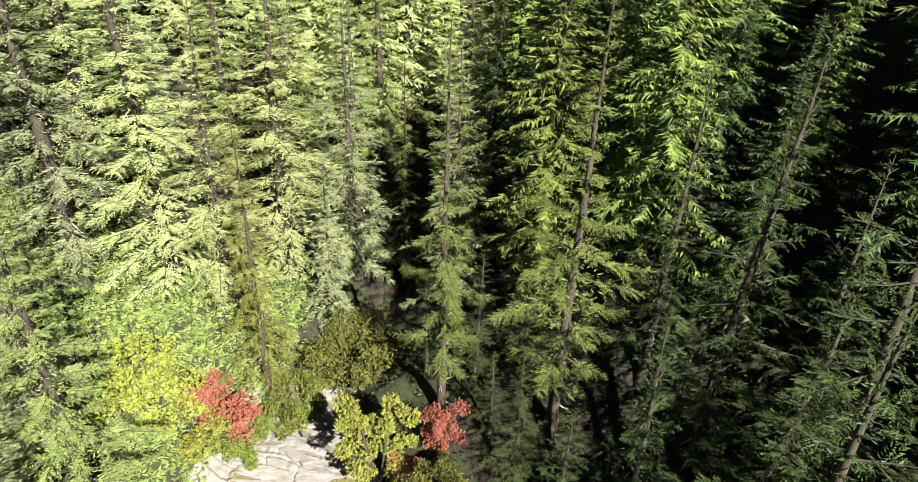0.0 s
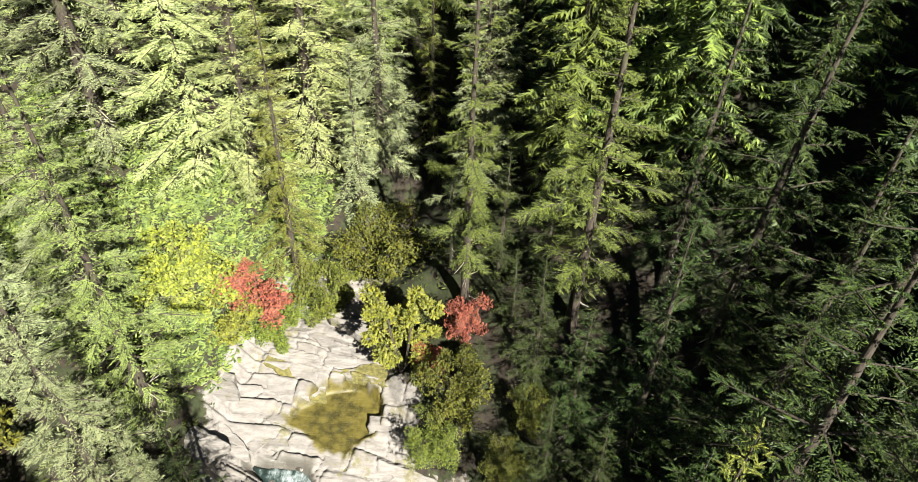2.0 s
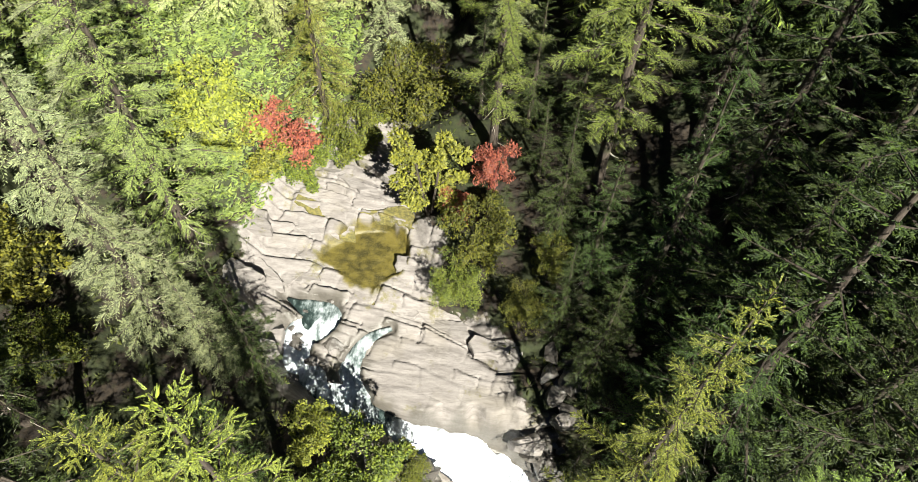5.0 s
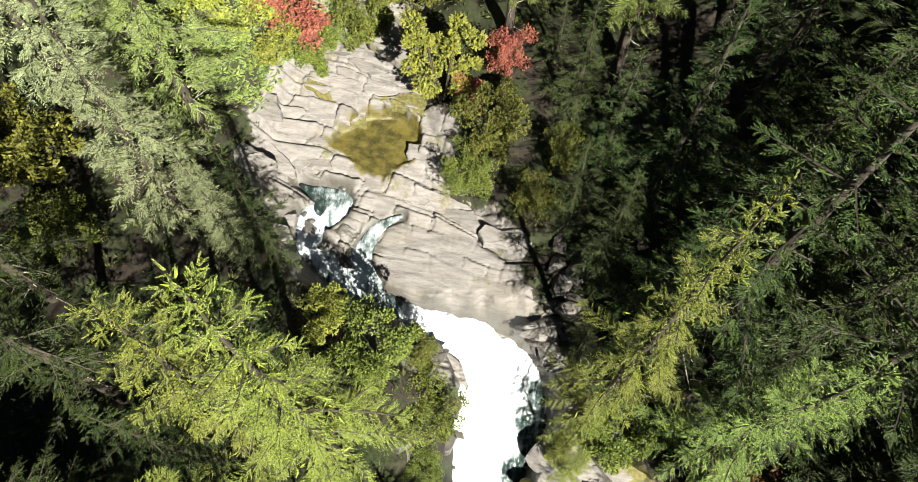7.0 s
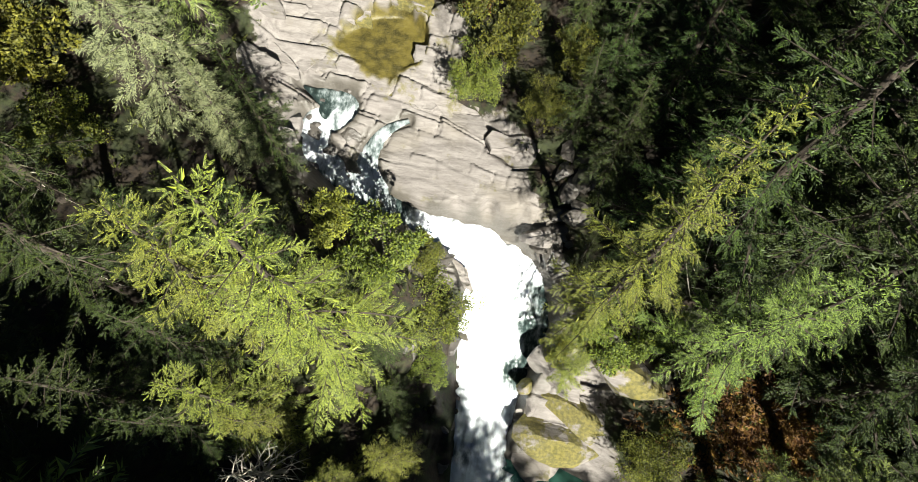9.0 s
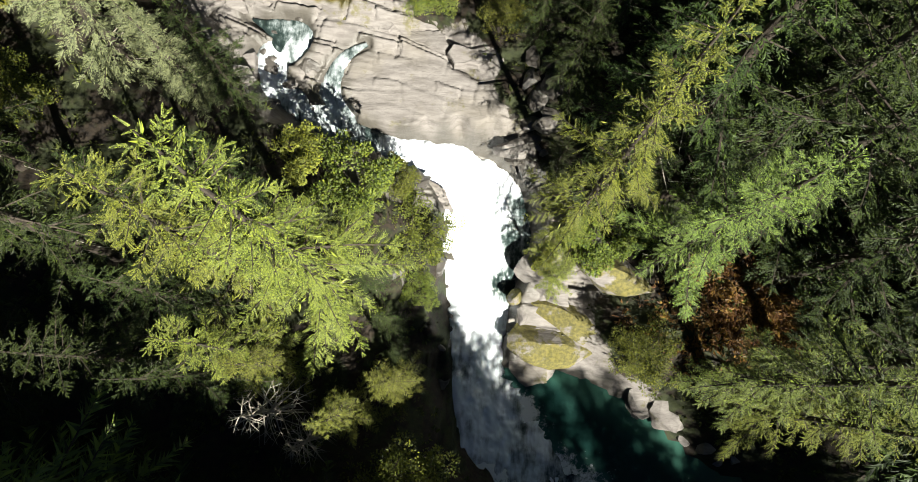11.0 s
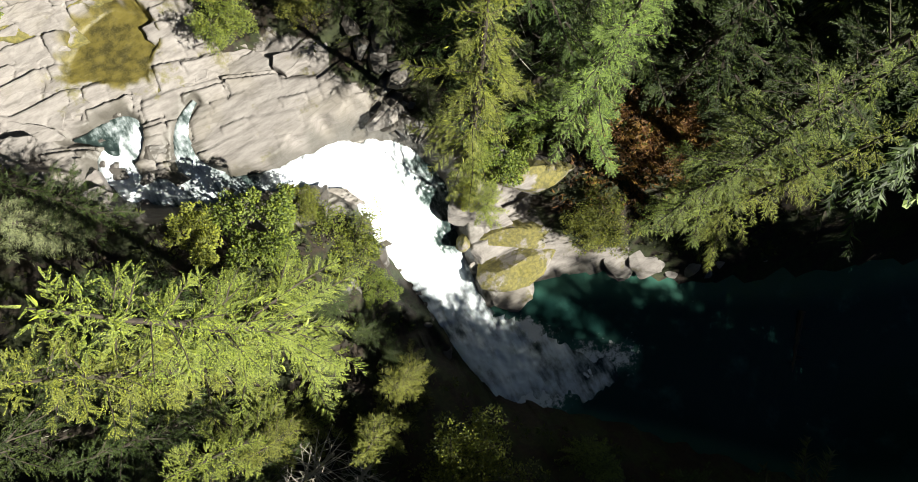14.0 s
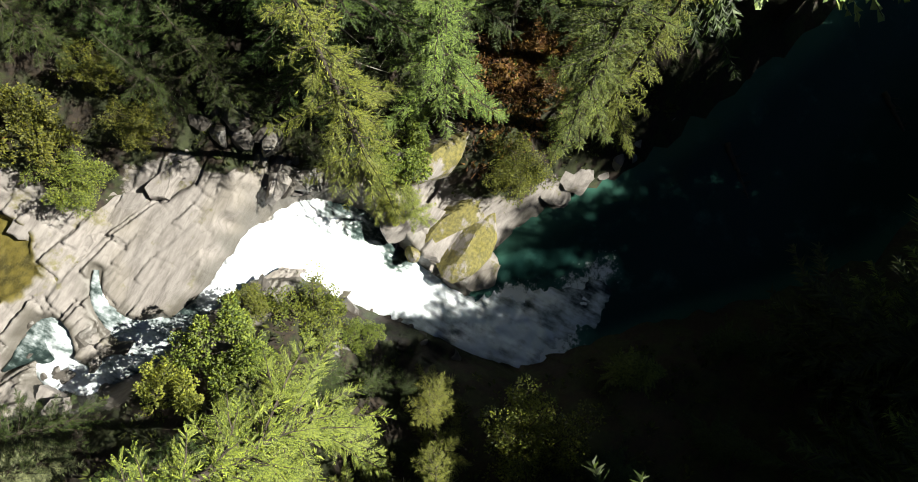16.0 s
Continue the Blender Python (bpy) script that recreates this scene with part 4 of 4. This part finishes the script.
cedar = Kind(conifer("cedar_tree", "bright yellow-green cedar with drooping sprays", CEDAR, 4, 28, 4.6, 104, 13, 0.55, 0.06, 0.6, feather=20), 28)
cedar_b = Kind(conifer("cedar_tree", "bright yellow-green cedar with drooping sprays", CEDAR, 5, 24, 4.2, 86, 13, 0.6, 0.05, 0.6, feather=18), 24)
spruce = Kind(conifer("spruce_tree", "grey-green spruce with dense short branches", SPRUCE, 7, 28, 3.6, 112, 11, 0.4, 0.05, 0.5, feather=12), 28)
olive = Kind(conifer("fir_tree", "tall sunlit olive-green fir above the rocks", OLIVE, 12, 31, 4.0, 112, 14, 0.5, 0.06, 0.6, feather=14), 31)
pale = Kind(conifer("fir_tree", "tall fir on the open slope, sunlight put into its pale green", HILL, 13, 28, 3.7, 112, 11, 0.42, 0.05, 0.5, feather=11), 28)
spire = Kind(conifer("young_spruce", "narrow grey-green young spruce", SPRUCE, 8, 18, 1.9, 120, 10, 0.3, 0.02, 0.1, feather=7), 18)

# x, y, height, kind, spread
HEROES_UP = [
    (-1.0, 37.1, 31, fir_c, 0.85), (7.1, 34.0, 32, fir_c, 1.05), (-11.5, 48.5, 19, spire, 1.0), (-5.7, 58.5, 24, cedar_b, 0.7),
    (-16.3, 42.2, 27, cedar, 0.8), (-23.4, 27.4, 31, olive, 1.05), (-18.3, 18.6, 13, spire, 1.3), (-15.4, 18.4, 17, fir_d, 1.0),
    (-22.6, 20.0, 26, spruce, 1.0), (16.5, 31.4, 32, fir_d, 1.05), (13.2, 34.9, 24, fir_d, 1.0), (11.2, 26.5, 24, fir_d, 1.1), (19.6, 27.4, 30, fir_d, 1.0),
]
HEROES_FALL = [
    (-8.3, 5.8, 32, cedar, 0.95), (-12.7, 5.7, 24, cedar_b, 1.0), (9.6, 12.8, 36, cedar, 0.72), (15.6, 9.4, 28, fir_b, 1.25),
    (21.6, 0.4, 33, fir_b, 1.0), (23.4, -1.8, 32, cedar, 0.65), (-13.6, -0.6, 20, fir_d, 1.0), (-12.3, 0.8, 20, cedar_b, 0.9),
    (-11.2, 0.0, 16, cedar_b, 0.9), (-20, 6, 26, fir_d, 1.0), (-23, -1, 28, fir_d, 1.0), (-26, 11, 28, fir_d, 1.0), (9.2, 10.8, 11, cedar_b, 0.9), (8.3, 7.9, 12, cedar_b, 0.8), (-6.8, -2.9, 18, cedar_b, 0.8), (-3.6, -0.7, 24, cedar_b, 0.55),
]
for i, (x, y, h, kind, spread) in enumerate(HEROES_UP + HEROES_FALL):
    kind.plant(x, y, h, i * 67, spread)

# ---- bushes and small broadleaf trees
gold = Kind(broadleaf("yellow_bush", "autumn-yellow leafy bush beside the creek", GOLD, 41, 5, 2.6, 5200, 0.26, "bush"), 5)
green = Kind(broadleaf("green_bush", "yellow-green leafy bush on the rocky bank", LEAF, 42, 5, 2.6, 7000, 0.21, "bush"), 5)
green_b = Kind(broadleaf("green_bush", "yellow-green leafy bush on the rocky bank", LEAF, 43, 5, 3.0, 9000, 0.19, "bush", 4), 5)
maple = Kind(broadleaf("red_maple", "small vine maple with red autumn leaves", RED, 44, 4.5, 2.4, 3800, 0.24, "bush"), 4.5)
poplar = Kind(broadleaf("yellow_tree", "young broadleaf tree turning yellow above the rocks", GOLD, 45, 8, 2.6, 6500, 0.28, "tree", 2), 8)
for i, (x, y, h, kind, spread) in enumerate([
    (-23.4, 36.7, 6, gold, 1.0), (-18.6, 38.7, 4.5, maple, 1.2), (-17.1, 37.3, 3.6, green, 1.2), (-13.4, 40.6, 5, green, 0.9), (-9.2, 44.5, 7, green_b, 0.9),
    (-5.6, 33.8, 8.5, poplar, 0.9), (-0.7, 34.6, 5, maple, 0.5), (-2.6, 28.2, 4.2, green_b, 0.8), (-1.2, 30.4, 6, green, 0.7), (4.3, 28.8, 5, green, 0.5),
    (3.2, 26.0, 4, green_b, 0.7), (-20.2, 36.2, 4, gold, 1.1), (-3.4, 33.2, 2.6, maple, 0.9), (-3.2, 10.2, 5.5, green_b, 0.8), (-2.6, 6.4, 3.2, green, 0.8), (-10.6, 13.8, 4, gold, 0.7),
    (-7.0, 12.6, 6, green, 0.8), (-4.6, 14.2, 3.4, green, 0.8), (15.9, 2.0, 5.0, green_b, 0.8), (7.6, 9.8, 2.0, gold, 1.0), (11.6, 11.0, 6, green, 0.8),
    (-3.0, -8.2, 9, green_b, 0.6), (-31, 20, 4.5, gold, 1.2), (-27, 15, 4, green, 1.0),
]):
    kind.plant(x, y, h, i * 83, spread)

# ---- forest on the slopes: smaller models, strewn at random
FAR, SUNNY = "conifer in the dense hillside forest", "yellow-green conifer on the hillside, brightened as if sunlit"
# the second dark model has shade painted into its needles
dark_kinds = [Kind(conifer("conifer_tree", FAR, (FIR, FIR_IN_SHADE)[i], 20 + i, 28, rch, 300, 10.0, 0.42, 0.1, 0.5, False), 28) for i, rch in enumerate((4.2, 3.6))]
# HILL models carry extra sunlight in their needle colour
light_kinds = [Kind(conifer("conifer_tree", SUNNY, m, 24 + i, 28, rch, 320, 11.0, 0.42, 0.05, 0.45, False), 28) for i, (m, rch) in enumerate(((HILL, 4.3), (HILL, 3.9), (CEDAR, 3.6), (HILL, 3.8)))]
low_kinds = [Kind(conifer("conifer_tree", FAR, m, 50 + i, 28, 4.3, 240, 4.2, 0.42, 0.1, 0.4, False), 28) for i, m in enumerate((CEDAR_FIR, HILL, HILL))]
taken = [(x, y) for x, y, *_ in HEROES_UP + HEROES_FALL]
rng = np.random.default_rng(77)
far_spots = []


def in_meadow(x, y):
    return -38 < x < -18 and 33 < y < 46.5


# the last four, in the south-west, are unseen trees added to block the sun
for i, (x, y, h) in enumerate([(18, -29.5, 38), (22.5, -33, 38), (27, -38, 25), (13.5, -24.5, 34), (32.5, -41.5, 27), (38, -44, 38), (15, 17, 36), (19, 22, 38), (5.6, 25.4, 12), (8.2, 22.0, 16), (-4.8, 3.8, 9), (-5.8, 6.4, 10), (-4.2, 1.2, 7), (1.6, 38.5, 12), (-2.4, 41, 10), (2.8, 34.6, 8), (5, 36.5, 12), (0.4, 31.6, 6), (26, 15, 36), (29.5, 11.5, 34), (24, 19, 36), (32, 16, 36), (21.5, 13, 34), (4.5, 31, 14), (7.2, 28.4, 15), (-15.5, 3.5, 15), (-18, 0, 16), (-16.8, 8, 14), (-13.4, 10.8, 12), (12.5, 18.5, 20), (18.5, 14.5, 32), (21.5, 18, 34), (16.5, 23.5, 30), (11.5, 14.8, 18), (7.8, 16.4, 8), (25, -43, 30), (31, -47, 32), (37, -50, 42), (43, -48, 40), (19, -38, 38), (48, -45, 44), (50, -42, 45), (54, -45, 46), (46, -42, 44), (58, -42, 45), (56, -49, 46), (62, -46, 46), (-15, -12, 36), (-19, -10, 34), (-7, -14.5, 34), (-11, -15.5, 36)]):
    # north of y = 0 the shade-coloured fir, also filling dark gaps
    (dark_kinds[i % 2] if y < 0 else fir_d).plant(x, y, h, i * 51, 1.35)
    taken.append((x, y))

for k in range(18000):
    r, a = math.sqrt(rng.uniform(11 ** 2, 185 ** 2)), rng.uniform(-180, 180)
    x, y = r * math.sin(radians(a)), r * math.cos(radians(a))
    if a < -46 and r > 50 or a > 42 and r > 80 or a < -100 and r > 45 or a > 100 and r > 105 or in_meadow(x, y):
        continue
    east = 0 < a < 100
    south = abs(a) > 95 and r < 85
    gap = 4.4 if south or 12 < a < 60 and 18 < r < 48 else 4.8 if 60 < a < 116 and 25 < r < 62 else (5.4 if east else 6.0) if r < 45 else (5.6 if east else 5.0) if r < 90 else 6.0 if r < 125 else 7.5
    if any((x - p) ** 2 + (y - q) ** 2 < gap * gap for p, q in taken):
        continue
    e = float(land(x, y, False)[1][0])
    if e < (1.5 if y > 47 or y < -12 else 6 if 5 < a < 60 and r < 38 else 9 if abs(a) < 60 and r < 38 else 5):
        continue
    if r < 31 and -135 < a < -38 or r < 17 and y > -9 or 1 < x < 15 and 14 < y < 33 or -60 < a < 0 and r < 36:
        continue
    taken.append((x, y))
    # made taller, many of them out of view, to shade banks and pool
    lofty = south or 40 < a < 130 and 23 < r < 75
    h, turn, spread = rng.uniform(22, 35), rng.uniform(0, 360), rng.uniform(1.0, 1.3)
    if lofty:
        spread *= 1.05
        h = rng.uniform(32, 38) if -165 < a < -130 and r < 27 else rng.uniform(13, 18) if south and r < 27 else rng.uniform(36, 43)
    if 5 < a < 40 and r < 36:
        h *= 0.62
    if x < -3 and y > 30:
        spread *= 1.3
    if r > 88 or abs(a) > 95 and r > (78 if 110 < a < 160 else 40):
        far_spots.append((x, y, h, turn, spread))
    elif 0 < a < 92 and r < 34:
        # east bank: firs whose needles are coloured dark for shade
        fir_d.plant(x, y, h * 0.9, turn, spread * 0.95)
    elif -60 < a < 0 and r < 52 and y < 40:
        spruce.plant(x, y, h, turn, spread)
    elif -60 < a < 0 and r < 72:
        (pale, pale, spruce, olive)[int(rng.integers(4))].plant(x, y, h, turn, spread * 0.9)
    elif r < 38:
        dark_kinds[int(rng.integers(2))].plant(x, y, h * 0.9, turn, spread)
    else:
        # sun-brightened needles on the left slope, darker ones elsewhere
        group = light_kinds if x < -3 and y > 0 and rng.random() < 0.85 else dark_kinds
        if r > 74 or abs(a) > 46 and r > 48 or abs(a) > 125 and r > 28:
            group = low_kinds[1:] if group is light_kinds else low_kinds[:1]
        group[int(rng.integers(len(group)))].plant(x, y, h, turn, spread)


def far_forest():
    """The far slopes' trees, joined: too many and too small to tell apart."""
    models, crowns, trunks, at, bt = [], [], [], 0, 0
    for i in range(4):
        t = conifer("model", "", FIR, 60 + i, 28, 4.5, 130, 2.4, 0.4, 0.2, 0.35, False)
        models.append({o.name.split(".")[0]: (np.array([v.co for v in o.data.vertices]), [list(p.vertices) for p in o.data.polygons]) for o in t.children})
        for o in list(t.children) + [t]:
            bpy.data.objects.remove(o)
    cv, cf, tv, tf = [], [], [], []
    for i, (x, y, h, turn, spread) in enumerate(far_spots):
        c, s, k = math.cos(radians(turn)), math.sin(radians(turn)), h / 28
        m = np.array([[c, -s, 0], [s, c, 0], [0, 0, 1]]) * k * np.array([[spread, spread, 1]]).T
        foot = np.array([x, y, stand(x, y, 0.1)])
        v, f = models[i % 4]["crown"]
        cv.append(v @ m.T + foot)
        cf.append(np.array(f) + at)
        at += len(v)
        v, f = models[i % 4]["trunk"]
        tv.append(v @ m.T + foot)
        tf.extend([[q + bt for q in p] for p in f])
        bt += len(v)
    thing = tagged(new("far_forest"), "dense conifer forest on the far slopes", "forest", kind="stuff")
    tagged(part("crown", mesh_of("crown", np.concatenate(cv), np.concatenate(cf), CEDAR_FIR), thing), kind="stuff")
    tagged(part("trunk", mesh_of("trunk", np.concatenate(tv), tf, BARK, True), thing), kind="stuff")


far_forest()


# ---- undergrowth
def undergrowth(name, label, material, seed, count, spots, size):
    """Low fronds in tufts; spots(x, y) says where they may grow."""
    r = np.random.default_rng(seed)
    x, y = spots(r, count)
    z, e = land(x, y, False)
    ok = e > 1.0
    x, y, z = x[ok], y[ok], z[ok]
    n, q = len(x), 10
    t = r.uniform(0, 6.283, (n, q))
    big = r.uniform(0.5, 1.5, (n, 1)) * size
    base = np.stack([x[:, None] + np.cos(t) * 0.35 * big, y[:, None] + np.sin(t) * 0.35 * big, np.repeat(z[:, None], q, 1) + r.uniform(0.0, 0.7, (n, q)) * big], 2).reshape(-1, 3)
    way = np.stack([np.cos(t), np.sin(t), r.uniform(-0.2, 0.8, (n, q))], 2).reshape(-1, 3)
    length = (big * r.uniform(0.5, 1.1, (n, q))).ravel()
    v, f = sprigs(base, way, length, length * r.uniform(0.25, 0.5, n * q), np.tile([0, 0, 1.0], (n * q, 1)) + r.normal(0, 0.3, (n * q, 3)))
    return tagged(new(name, mesh_of(name, v, f, material)), label, "undergrowth", kind="stuff")


undergrowth("meadow_plants", "bright green low plants on the open slope", MEADOW, 51, 5000, lambda r, n: (r.uniform(-40, -14, n), r.uniform(31, 52, n)), 0.5)
undergrowth("ferns", "low green ferns on the forest floor", FERN, 52, 2600, lambda r, n: (r.uniform(-30, 34, n), r.uniform(-20, 44, n)), 0.42)
undergrowth("withered_ferns", "rust-brown withered ferns on the shaded slope", BROWN, 53, 1500, lambda r, n: (r.normal(25, 3.6, n), r.normal(6.2, 2.2, n)), 0.45)
